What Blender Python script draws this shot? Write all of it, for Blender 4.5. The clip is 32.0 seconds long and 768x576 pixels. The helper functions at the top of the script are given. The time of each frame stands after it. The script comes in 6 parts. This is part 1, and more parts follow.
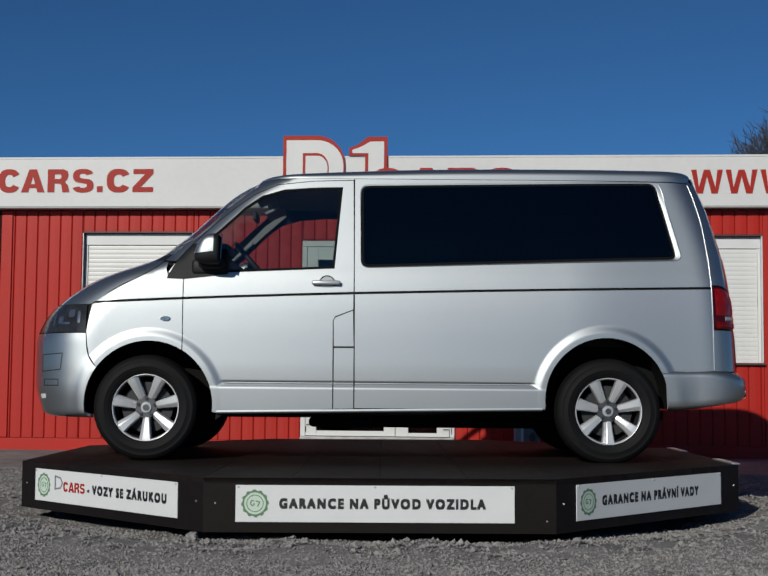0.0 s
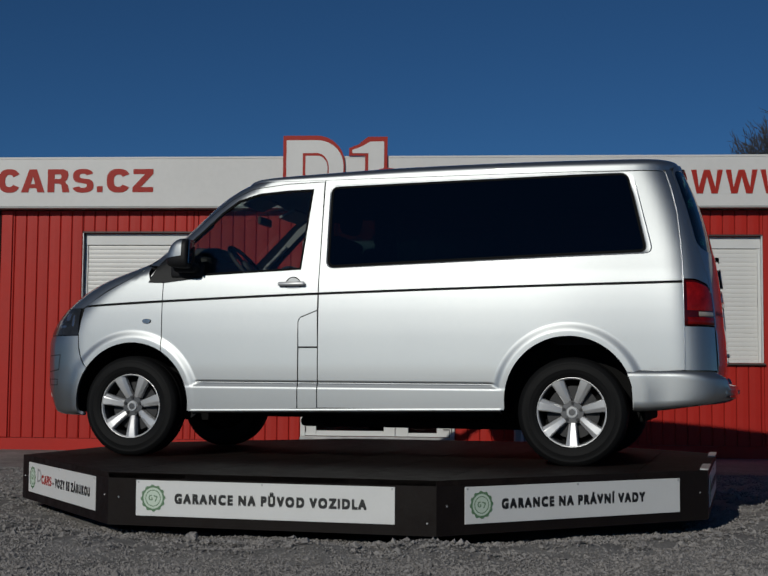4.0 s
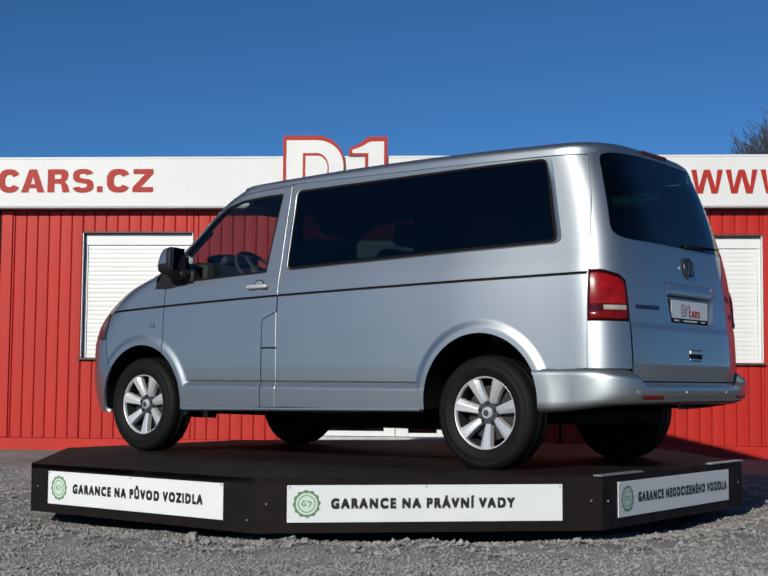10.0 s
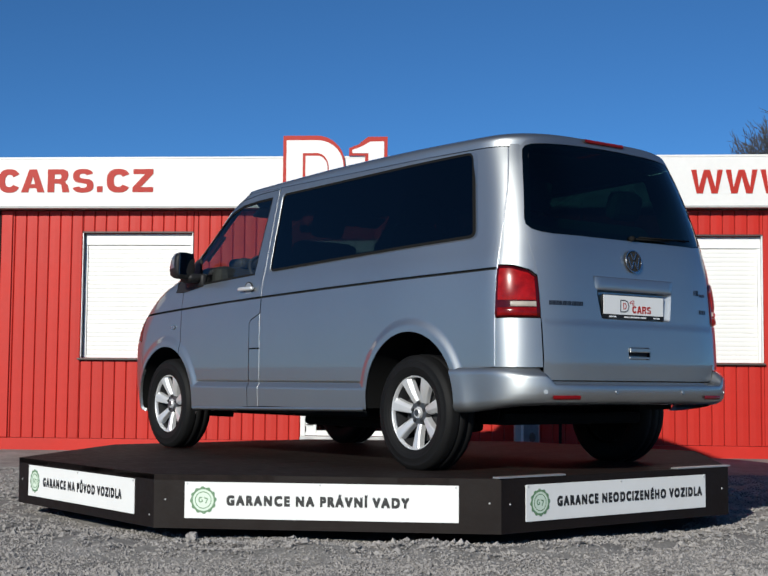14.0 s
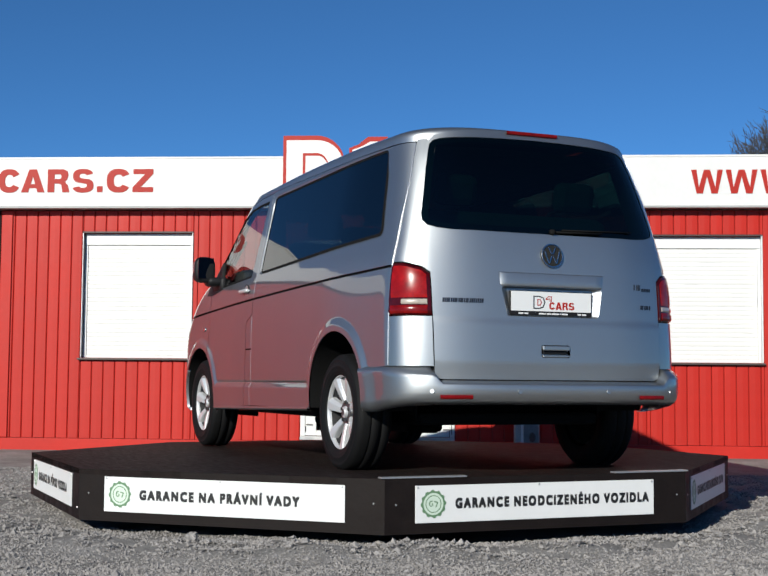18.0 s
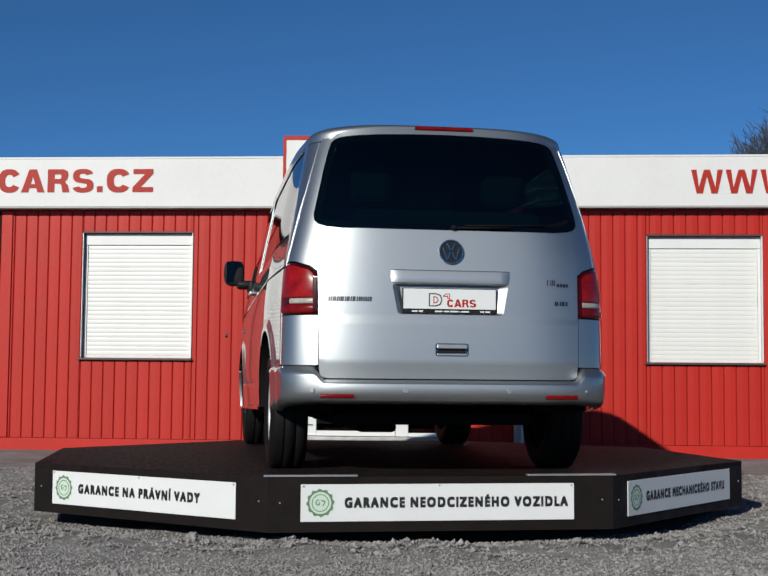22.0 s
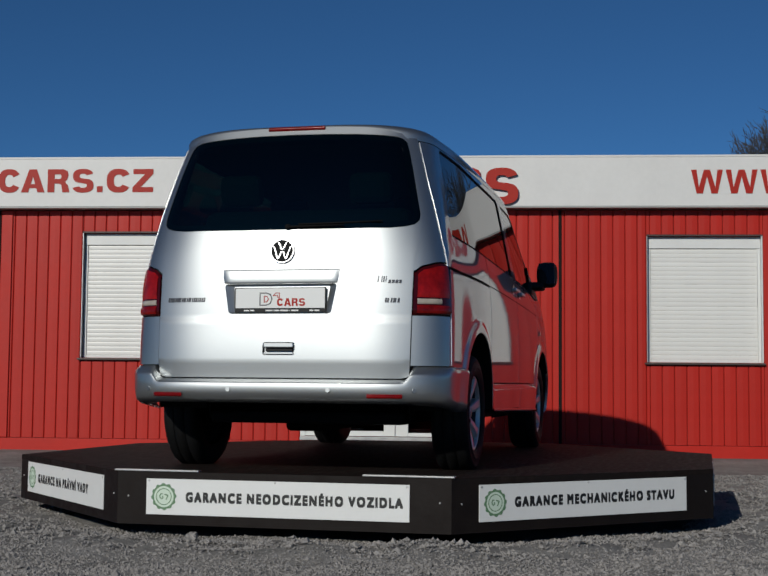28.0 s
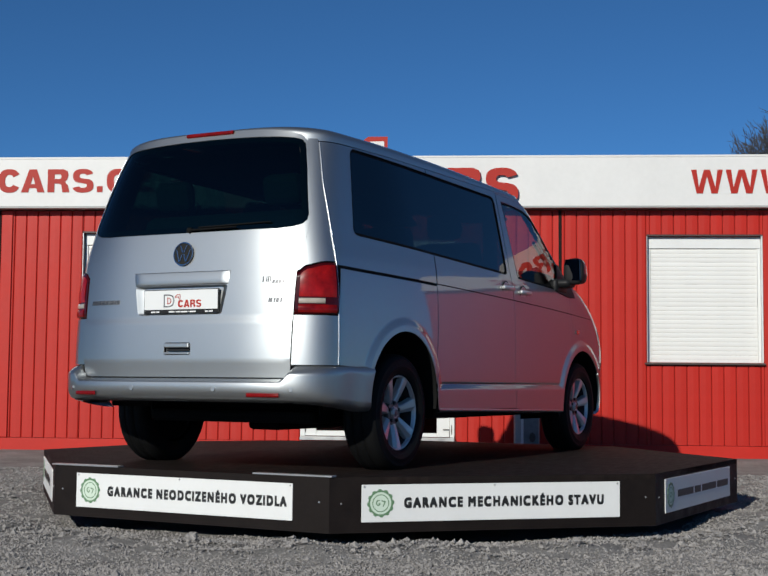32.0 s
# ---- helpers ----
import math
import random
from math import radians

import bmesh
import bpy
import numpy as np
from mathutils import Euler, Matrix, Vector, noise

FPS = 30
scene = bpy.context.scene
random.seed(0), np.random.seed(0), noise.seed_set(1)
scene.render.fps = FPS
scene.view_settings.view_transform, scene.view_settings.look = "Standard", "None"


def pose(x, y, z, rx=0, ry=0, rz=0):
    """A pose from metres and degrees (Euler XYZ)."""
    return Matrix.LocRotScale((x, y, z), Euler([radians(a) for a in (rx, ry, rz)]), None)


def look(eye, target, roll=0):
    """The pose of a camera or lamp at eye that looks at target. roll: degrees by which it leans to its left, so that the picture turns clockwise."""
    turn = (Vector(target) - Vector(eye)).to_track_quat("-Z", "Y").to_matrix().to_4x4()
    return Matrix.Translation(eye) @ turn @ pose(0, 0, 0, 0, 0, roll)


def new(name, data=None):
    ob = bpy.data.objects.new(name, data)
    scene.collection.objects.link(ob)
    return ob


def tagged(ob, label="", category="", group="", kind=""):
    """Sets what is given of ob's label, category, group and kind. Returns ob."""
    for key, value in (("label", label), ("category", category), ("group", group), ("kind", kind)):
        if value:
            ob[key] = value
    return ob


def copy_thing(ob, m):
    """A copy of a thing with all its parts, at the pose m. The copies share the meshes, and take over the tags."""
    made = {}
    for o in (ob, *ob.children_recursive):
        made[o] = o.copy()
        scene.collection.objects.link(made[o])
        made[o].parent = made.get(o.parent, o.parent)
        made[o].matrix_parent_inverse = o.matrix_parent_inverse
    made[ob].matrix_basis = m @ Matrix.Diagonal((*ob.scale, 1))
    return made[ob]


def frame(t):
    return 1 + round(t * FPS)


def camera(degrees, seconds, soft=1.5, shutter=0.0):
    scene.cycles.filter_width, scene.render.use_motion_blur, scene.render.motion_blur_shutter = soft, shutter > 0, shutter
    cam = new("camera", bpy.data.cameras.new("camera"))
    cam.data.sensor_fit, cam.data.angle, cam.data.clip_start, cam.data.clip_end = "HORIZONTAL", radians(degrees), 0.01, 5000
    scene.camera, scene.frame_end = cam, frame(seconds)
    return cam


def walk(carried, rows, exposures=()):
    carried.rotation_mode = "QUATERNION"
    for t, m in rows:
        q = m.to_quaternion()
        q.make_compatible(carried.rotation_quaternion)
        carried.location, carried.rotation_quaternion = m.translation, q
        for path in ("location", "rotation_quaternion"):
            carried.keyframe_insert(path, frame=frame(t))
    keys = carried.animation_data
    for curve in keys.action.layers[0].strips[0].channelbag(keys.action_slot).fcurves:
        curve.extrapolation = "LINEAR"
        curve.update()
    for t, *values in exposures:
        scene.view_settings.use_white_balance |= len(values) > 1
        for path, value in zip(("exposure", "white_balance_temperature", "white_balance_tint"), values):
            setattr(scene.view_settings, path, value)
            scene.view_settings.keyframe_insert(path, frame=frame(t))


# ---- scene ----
# A silver people carrier turns on a low octagonal turntable before a red
# container office with a white fascia. The camera stands still.
# World: x to the right along the office, y away from the camera, z up.
# The turntable's axis is x = y = 0; its deck lies DECK above the gravel.

DECK = 0.36

# ---------------------------------------------------------------- camera
cam = camera(32.67, 32.0, soft=1.6)
EYE = (0.0131, -9.4026, 0.8731)
VIEW = pose(*EYE, 90 + 4.10, 0, 0) @ pose(0, 0, 0, 0, 0, 0.50)
EXPOSURES = [(0.0, -0.42), (1.0, -0.44), (2.0, -0.75), (3.0, -1.0), (3.5, -1.02), (5.5, -0.85), (6.0, -0.75), (7.0, -0.52), (8.0, -0.30), (9.0, -0.08),
             (10.0, 0.08), (12.0, 0.24), (14.5, 0.38), (17.0, 0.42), (19.0, 0.36), (21.0, 0.14), (23.0, -0.1), (25.0, -0.40), (28.0, -0.55),
             (30.0, -0.36), (31.0, -0.16), (32.0, 0.03)]
walk(cam, [(0.0, VIEW), (32.0, VIEW)], [(t, e, 6350, 5) for t, e in EXPOSURES])

# ---------------------------------------------------------------- light
SUN_AZ, SUN_EL = 27.0, 23.5      # degrees: sun behind the camera, to its left; height
world = bpy.data.worlds.new("sky")
world.use_nodes = True
scene.world = world
_n = world.node_tree.nodes
_sky = _n.new("ShaderNodeTexSky")
_sky.sky_type = 'NISHITA'
_sky.sun_disc = False
_sky.sun_elevation = radians(SUN_EL)
_sky.sun_rotation = radians(180 + SUN_AZ)
_sky.altitude = 2500
_sky.air_density = 0.7
_sky.dust_density = 0.0
_sky.ozone_density = 5.0
_n["Background"].inputs["Strength"].default_value = 0.075
_tint = _n.new("ShaderNodeMix")
_tint.data_type, _tint.blend_type = 'RGBA', 'MULTIPLY'
_tint.inputs["Factor"].default_value = 1.0
_tint.inputs["B"].default_value = (0.60, 0.92, 1.06, 1)
world.node_tree.links.new(_sky.outputs["Color"], _tint.inputs["A"])
world.node_tree.links.new(_tint.outputs["Result"], _n["Background"].inputs["Color"])
_sd = bpy.data.lights.new("sun", 'SUN')
_sd.energy, _sd.angle, _sd.color = 4.4, radians(0.53), (1.0, 0.94, 0.86)
sun = new("sun", _sd)
_a, _e = radians(SUN_AZ), radians(SUN_EL)
SUN_FROM = Vector((-math.sin(_a) * math.cos(_e), -math.cos(_a) * math.cos(_e), math.sin(_e)))
sun.matrix_world = look(tuple(SUN_FROM * 40), (0, 0, 0))


# ---------------------------------------------------------------- materials
def material(name, colour, rough=0.5, metal=0.0, vary=0.0, scale=8.0, bump=0.0, bump_scale=120.0, spec=0.5,
             coat=0.0, rough_vary=0.0, piece=0.0, stretch=(1, 1, 1), fleck=0.0, emit=None, stain=0.0, edge=1.0):
    """A surface with soft stains, fine grain and relief; piece: tone that differs from piece to piece."""
    m = bpy.data.materials.new(name)
    m.use_nodes = True
    nt = m.node_tree
    b = nt.nodes["Principled BSDF"]
    L = nt.links.new
    b.inputs["Roughness"].default_value = rough
    b.inputs["Metallic"].default_value = metal
    b.inputs["Specular IOR Level"].default_value = spec
    b.inputs["Coat Weight"].default_value = coat
    b.inputs["Specular Tint"].default_value = (edge, edge, edge, 1)
    b.inputs["Coat Roughness"].default_value = 0.03
    if emit:
        b.inputs["Emission Color"].default_value = (*emit[0], 1)
        b.inputs["Emission Strength"].default_value = emit[1]
    tc = nt.nodes.new("ShaderNodeTexCoord")
    mp = nt.nodes.new("ShaderNodeMapping")
    mp.inputs["Scale"].default_value = stretch
    L(tc.outputs["Object"], mp.inputs["Vector"])
    def mult(colour_socket, factor_socket):
        v = nt.nodes.new("ShaderNodeVectorMath")
        v.operation = 'SCALE'
        L(colour_socket, v.inputs[0])
        L(factor_socket, v.inputs["Scale"])
        return v.outputs[0]
    def noise_map(sc, detail, lo, hi, rough_n=0.6):
        nz = nt.nodes.new("ShaderNodeTexNoise")
        nz.inputs["Scale"].default_value = sc
        nz.inputs["Detail"].default_value = detail
        nz.inputs["Roughness"].default_value = rough_n
        L(mp.outputs[0], nz.inputs["Vector"])
        r = nt.nodes.new("ShaderNodeMapRange")
        r.inputs[1].default_value, r.inputs[2].default_value = 0.3, 0.7
        r.inputs[3].default_value, r.inputs[4].default_value = lo, hi
        L(nz.outputs["Fac"], r.inputs[0])
        return r.outputs[0]
    rgb = nt.nodes.new("ShaderNodeRGB")
    rgb.outputs[0].default_value = (*colour, 1)
    col = rgb.outputs[0]
    if vary:
        col = mult(col, noise_map(scale, 3, 1 - vary, 1 + vary))
        col = mult(col, noise_map(scale * 14, 4, 1 - vary * 0.6, 1 + vary * 0.6))
    if stain:
        col = mult(col, noise_map(scale * 0.35, 5, 1 - stain, 1.0, 0.75))
    if fleck:
        col = mult(col, noise_map(900, 1, 1 - fleck, 1 + fleck))
    if piece:
        oi = nt.nodes.new("ShaderNodeObjectInfo")
        r = nt.nodes.new("ShaderNodeMapRange")
        r.inputs[3].default_value, r.inputs[4].default_value = 1 - piece, 1 + piece
        L(oi.outputs["Random"], r.inputs[0])
        col = mult(col, r.outputs[0])
    L(col, b.inputs["Base Color"])
    if rough_vary:
        L(noise_map(scale * 2, 4, max(0.02, rough - rough_vary), min(1, rough + rough_vary)), b.inputs["Roughness"])
    if bump:
        bp = nt.nodes.new("ShaderNodeBump")
        bp.inputs["Strength"].default_value = bump
        bp.inputs["Distance"].default_value = 0.01
        nz = nt.nodes.new("ShaderNodeTexNoise")
        nz.inputs["Scale"].default_value = bump_scale
        nz.inputs["Detail"].default_value = 4
        L(mp.outputs[0], nz.inputs["Vector"])
        L(nz.outputs["Fac"], bp.inputs["Height"])
        L(bp.outputs[0], b.inputs["Normal"])
    return m


def glass(name, tint, rough=0.0, base=0.055):
    """Thin tinted glazing: a mirror-smooth coat over clear, darkened passage."""
    m = bpy.data.materials.new(name)
    m.use_nodes = True
    nt = m.node_tree
    L = nt.links.new
    nt.nodes.remove(nt.nodes["Principled BSDF"])
    tr = nt.nodes.new("ShaderNodeBsdfTransparent")
    tr.inputs[0].default_value = (*tint, 1)
    gl = nt.nodes.new("ShaderNodeBsdfGlossy")
    gl.inputs["Roughness"].default_value = rough
    lw = nt.nodes.new("ShaderNodeLayerWeight")
    pw = nt.nodes.new("ShaderNodeMath")
    pw.operation = 'POWER'
    pw.inputs[1].default_value = 4.5
    L(lw.outputs["Facing"], pw.inputs[0])
    fr = nt.nodes.new("ShaderNodeMath")
    fr.operation = 'MULTIPLY_ADD'
    fr.inputs[1].default_value, fr.inputs[2].default_value = 0.93, base
    L(pw.outputs[0], fr.inputs[0])
    mx = nt.nodes.new("ShaderNodeMixShader")
    L(fr.outputs[0], mx.inputs[0])
    L(tr.outputs[0], mx.inputs[1])
    L(gl.outputs[0], mx.inputs[2])
    L(mx.outputs[0], nt.nodes["Material Output"].inputs[0])
    return m


RED_PAINT = material("red_painted_steel", (0.42, 0.0172, 0.0100), 0.5, spec=0.25, vary=0.06, scale=1.2, bump=0.05, bump_scale=40,
                     rough_vary=0.08, piece=0.05, stain=0.12)
RED_DARK = material("red_steel_joint", (0.25, 0.015, 0.011), 0.6, vary=0.1)
FASCIA = material("white_coated_sheet", (0.63, 0.62, 0.605), 0.5, vary=0.03, scale=1.5, stain=0.06, piece=0.02, bump=0.03, bump_scale=20)
RED_LETTER = material("red_sign_film", (0.335, 0.021, 0.0135), 0.5, spec=0.2, vary=0.04, scale=3)
ALU = material("grey_aluminium", (0.45, 0.45, 0.45), 0.4, 0.7, vary=0.08, scale=6, rough_vary=0.1)
DRIP = material("pale_grey_sheet", (0.30, 0.30, 0.29), 0.5, vary=0.1, scale=5)
PVC = material("white_plastic", (0.66, 0.66, 0.645), 0.4, vary=0.03, scale=4, stain=0.05)
SLAT = material("white_shutter_slat", (0.645, 0.635, 0.61), 0.42, vary=0.03, scale=5, piece=0.03)
CABINET_GREY = material("grey_cabinet_paint", (0.36, 0.34, 0.31), 0.5, vary=0.1, scale=12)
CABINET_DARK = material("dark_grey_cabinet_paint", (0.14, 0.145, 0.15), 0.5, vary=0.2, scale=12)
DARK_FRAME = material("dark_brown_frame", (0.05, 0.035, 0.03), 0.5, vary=0.1, scale=8)
DARK_SEAM = material("dark_joint_seal", (0.014, 0.009, 0.008), 0.8, spec=0.1, vary=0.1)
DECK_BROWN = material("dark_brown_painted_board", (0.0115, 0.0082, 0.0074), 0.72, spec=0.09, vary=0.45, scale=3, bump=0.10, bump_scale=60,
                      rough_vary=0.12, piece=0.1, stretch=(1, 6, 1))
SKIRT = material("dark_brown_painted_panel", (0.0100, 0.0070, 0.0062), 0.6, spec=0.15, vary=0.16, scale=4, bump=0.08, bump_scale=50,
                 rough_vary=0.12, piece=0.08, stain=0.2)
SIGN_WHITE = material("white_sign_sheet", (0.68, 0.68, 0.67), 0.38, vary=0.02, scale=4, stain=0.05)
SIGN_BLACK = material("black_sign_print", (0.012, 0.012, 0.012), 0.5)
SIGN_GREEN = material("green_sign_print", (0.11, 0.205, 0.11), 0.5)
SIGN_PALE = material("pale_green_sign_print", (0.53, 0.62, 0.52), 0.5)
GRAVEL = material("grey_gravel", (0.235, 0.223, 0.212), 0.95, spec=0.1, vary=0.25, scale=2.2, bump=0.8, bump_scale=48, stain=0.25)
STONES = material("gravel_stone", (0.250, 0.235, 0.225), 0.95, spec=0.06, vary=0.3, scale=26)
RUBBER_DARK = material("dark_undergear", (0.007, 0.007, 0.007), 0.85, spec=0.1)
# bluish grey: the haze of distance is put into the bark colour
BARK = material("grey_bark", (0.046, 0.048, 0.056), 0.9, vary=0.2, scale=5)


# ---------------------------------------------------------------- mesh helpers
def part(name, bm, mat, parent=None, label="", smooth=False):
    me = bpy.data.meshes.new(name)
    bm.to_mesh(me)
    bm.free()
    me.materials.append(mat)
    if smooth:
        me.polygons.foreach_set("use_smooth", [True] * len(me.polygons))
    ob = new(name, me)
    ob.parent = parent
    if label:
        tagged(ob, label)
    return ob


def again(ob, m, parent=None):
    """Another piece on the same mesh."""
    o = new(ob.name.split(".")[0], ob.data)
    o.parent = parent or ob.parent
    o.matrix_basis = m
    return o


def box(bm, x0, x1, y0, y1, z0, z1, bevel=0.0, m=None):
    r = bmesh.ops.create_cube(bm, size=1.0)
    vs = r["verts"]
    for v in vs:
        v.co = Vector(((x0 + x1) / 2 + v.co.x * (x1 - x0), (y0 + y1) / 2 + v.co.y * (y1 - y0), (z0 + z1) / 2 + v.co.z * (z1 - z0)))
    if bevel:
        es = {e for v in vs for e in v.link_edges}
        r = bmesh.ops.bevel(bm, geom=list(es), offset=bevel, segments=2, affect='EDGES', profile=0.5)
        vs = list({v for f in r["faces"] for v in f.verts} | {v for v in vs if v.is_valid})
    if m is not None:
        bmesh.ops.transform(bm, matrix=m, verts=vs)
    return bm


def boxed(x0, x1, y0, y1, z0, z1, bevel=0.0):
    return box(bmesh.new(), x0, x1, y0, y1, z0, z1, bevel)


def prism(outline, y0, y1, bevel=0.0):
    """A plate: outline in (x, z), from y0 to y1."""
    bm = bmesh.new()
    a = [bm.verts.new((x, y0, z)) for x, z in outline]
    f = bm.faces.new(a)
    r = bmesh.ops.extrude_face_region(bm, geom=[f])
    bmesh.ops.translate(bm, vec=(0, y1 - y0, 0), verts=[v for v in r["geom"] if isinstance(v, bmesh.types.BMVert)])
    bmesh.ops.recalc_face_normals(bm, faces=bm.faces[:])
    if bevel:
        bmesh.ops.bevel(bm, geom=[e for e in bm.edges if e.calc_face_angle(0) > 0.6], offset=bevel, segments=1, affect='EDGES')
    return bm


def cylinder(bm, r0, r1, depth, m=None, seg=24):
    r = bmesh.ops.create_cone(bm, cap_ends=True, segments=seg, radius1=r0, radius2=r1, depth=depth)
    if m is not None:
        bmesh.ops.transform(bm, matrix=m, verts=r["verts"])
    return bm


def lettering(text, height, depth=0.002, bold=0.0, wide=1.0, space=1.0):
    """Flat letters in the x-z plane that face -y, from x = 0 on; height of the capitals; bold: by how much the strokes
    are widened, as a share of the height. Gives the bmesh and its width."""
    cu = bpy.data.curves.new("letters", 'FONT')
    cu.body, cu.size = text, 1.0
    cu.resolution_u = 4
    cu.space_character = space
    ob = bpy.data.objects.new("letters", cu)
    me = bpy.data.meshes.new_from_object(ob)
    bpy.data.objects.remove(ob)
    k = height / 0.69 * (1 - bold)
    x0 = min(v.co.x for v in me.vertices)
    bm = bmesh.new()
    d = bold * height / 2
    shifts = [(0, 0)] if not bold else [(d, d), (-d, d), (d, -d), (-d, -d), (d, 0), (-d, 0), (0, 0)]
    for n, (sx, sz) in enumerate(shifts):
        vs = [bm.verts.new(((v.co.x - x0) * k * wide + sx + d, -depth - 0.0001 * n, v.co.y * k + sz + d)) for v in me.vertices]
        for p in me.polygons:
            bm.faces.new([vs[i] for i in p.vertices])
    bm.normal_update()
    for f in bm.faces:
        if f.normal.y > 0:
            f.normal_flip()
    bpy.data.meshes.remove(me)
    return bm, max(v.co.x for v in bm.verts)


def text_width(text, space):
    """Right edge of a line of text in the font's own units."""
    cu = bpy.data.curves.new("letters", 'FONT')
    cu.body, cu.size, cu.space_character = text, 1.0, space
    ob = bpy.data.objects.new("letters", cu)
    me = bpy.data.meshes.new_from_object(ob)
    right = max(v.co.x for v in me.vertices)
    left = min(v.co.x for v in me.vertices)
    bpy.data.objects.remove(ob)
    bpy.data.meshes.remove(me)
    return left, right


def letter_row(text, x0, y, z, width, height, bold, space, mat, parent):
    """A line of print, each letter a piece of its own."""
    lines = []
    for i, ch in enumerate(text):
        if ch == " ":
            continue
        left, right = text_width(ch, 1.0)
        lines.append((ch, text_width(text[:i + 1], space)[1] - (right - left)))
    full = text_width(text, space)[1] - lines[0][1]
    k = width / full
    squeeze = k / (height / 0.69)
    for ch, at in lines:
        bm, w = lettering(ch, height, 0.0008, bold)
        left, right = text_width(ch, 1.0)
        mid = x0 + k * (at - lines[0][1] + (right - left) / 2)
        for q in bm.verts:
            q.co = Vector((mid + (q.co.x - w / 2) * squeeze, y + q.co.y, z + q.co.z))
        part("letter", bm, mat, parent)


def empty(name, m=None, **tags):
    ob = new(name)
    ob.empty_display_size = 0.1
    if m is not None:
        ob.matrix_basis = m
    return tagged(ob, **tags)


# ---------------------------------------------------------------- ground
def build_ground():
    """One sheet of gravel to the horizon, uneven round the turntable, rising a little to the office."""
    xs = sorted(set([-3000, -900, -300, -120, -60, -30, -18, -12] + [round(-8 + 0.16 * i, 3) for i in range(101)] + [12, 18, 30, 60, 120, 300, 900, 3000]))
    ys = sorted(set([-3000, -900, -300, -120, -60, -30, -18, -12] + [round(-9 + 0.08 * i, 3) for i in range(100)] + [round(-1 + 0.25 * i, 3) for i in range(25)] + [8, 12, 18, 30, 60, 120, 300, 900, 3000]))
    verts, faces = [], []
    for y in ys:
        for x in xs:
            verts.append((x, y, ground_z(x, y)))
    n = len(xs)
    for j in range(len(ys) - 1):
        for i in range(n - 1):
            a = j * n + i
            faces.append((a, a + 1, a + n + 1, a + n))
    me = bpy.data.meshes.new("ground")
    me.from_pydata(verts, [], faces)
    me.materials.append(GRAVEL)
    me.polygons.foreach_set("use_smooth", [True] * len(me.polygons))
    return tagged(new("ground", me), "grey trodden gravel yard with small loose heaps", "ground", kind="structure")


def ground_z(x, y):
    rise = 0.12 * min(1, max(0, (y - 1.0) / 3.0))
    r = math.hypot(x, y)
    lump = 0.0
    if r < 14:
        lump = 0.030 * noise.noise(Vector((x * 1.1, y * 1.1, 0.3))) + 0.014 * noise.noise(Vector((x * 4.1, y * 4.1, 3.3)))
        ridge = math.exp(-((r - 2.75) / 0.22) ** 2)
        lump += ridge * (0.032 + 0.058 * noise.noise(Vector((x * 2.3, y * 2.3, 7.7))) + 0.034 * noise.noise(Vector((x * 8.0, y * 8.0, 1.7))))
        lump *= 1 - min(1, max(0, (y - 2.5) / 1.5))
    return rise + lump


def build_stones():
    """Loose gravel before and beside the turntable."""
    rng = np.random.default_rng(4)
    base = np.array([(1, 0, 0), (-1, 0, 0), (0, 1, 0), (0, -1, 0), (0, 0, 1), (0, 0, -1)], float)
    tri = np.array([(0, 2, 4), (2, 1, 4), (1, 3, 4), (3, 0, 4), (2, 0, 5), (1, 2, 5), (3, 1, 5), (0, 3, 5)])
    n = 190000
    x, y = rng.uniform(-4.2, 4.2, n), -3.7 + 6.2 * rng.random(n) ** 1.35
    keep = (np.hypot(x, y) > 2.2) & (np.abs(x) < 0.315 * (y + 9.75))
    x, y = x[keep], y[keep]
    n = len(x)
    s = 0.0034 + 0.0080 * rng.random(n) ** 3
    s[rng.random(n) < 0.004] *= 2.4
    s[(np.abs(np.hypot(x, y) - 2.72) < 0.16) & (rng.random(n) < 0.09)] *= 2.0
    p = base[None] * (s[:, None, None] * rng.uniform(0.7, 1.3, (n, 1, 3))) + rng.normal(0, 1, (n, 6, 3)) * (s * 0.18)[:, None, None]
    t = rng.uniform(0, 6.28, n)[:, None]
    c, d = np.cos(t), np.sin(t)
    zz = np.array([ground_z(float(a), float(q)) for a, q in zip(x, y)])
    p = np.stack([p[..., 0] * c - p[..., 1] * d + x[:, None], p[..., 0] * d + p[..., 1] * c + y[:, None], p[..., 2] * 0.75 + (zz + s * 0.3)[:, None]], -1)
    V = [p.reshape(-1, 3)]
    F = [(tri[None] + 6 * np.arange(n)[:, None, None]).reshape(-1, 3)]
    me = bpy.data.meshes.new("gravel")
    me.from_pydata(np.concatenate(V).tolist(), [], np.concatenate(F).tolist())
    me.materials.append(STONES)
    tagged(new("gravel", me), "loose grey gravel stones strewn over the yard", "gravel", kind="stuff")


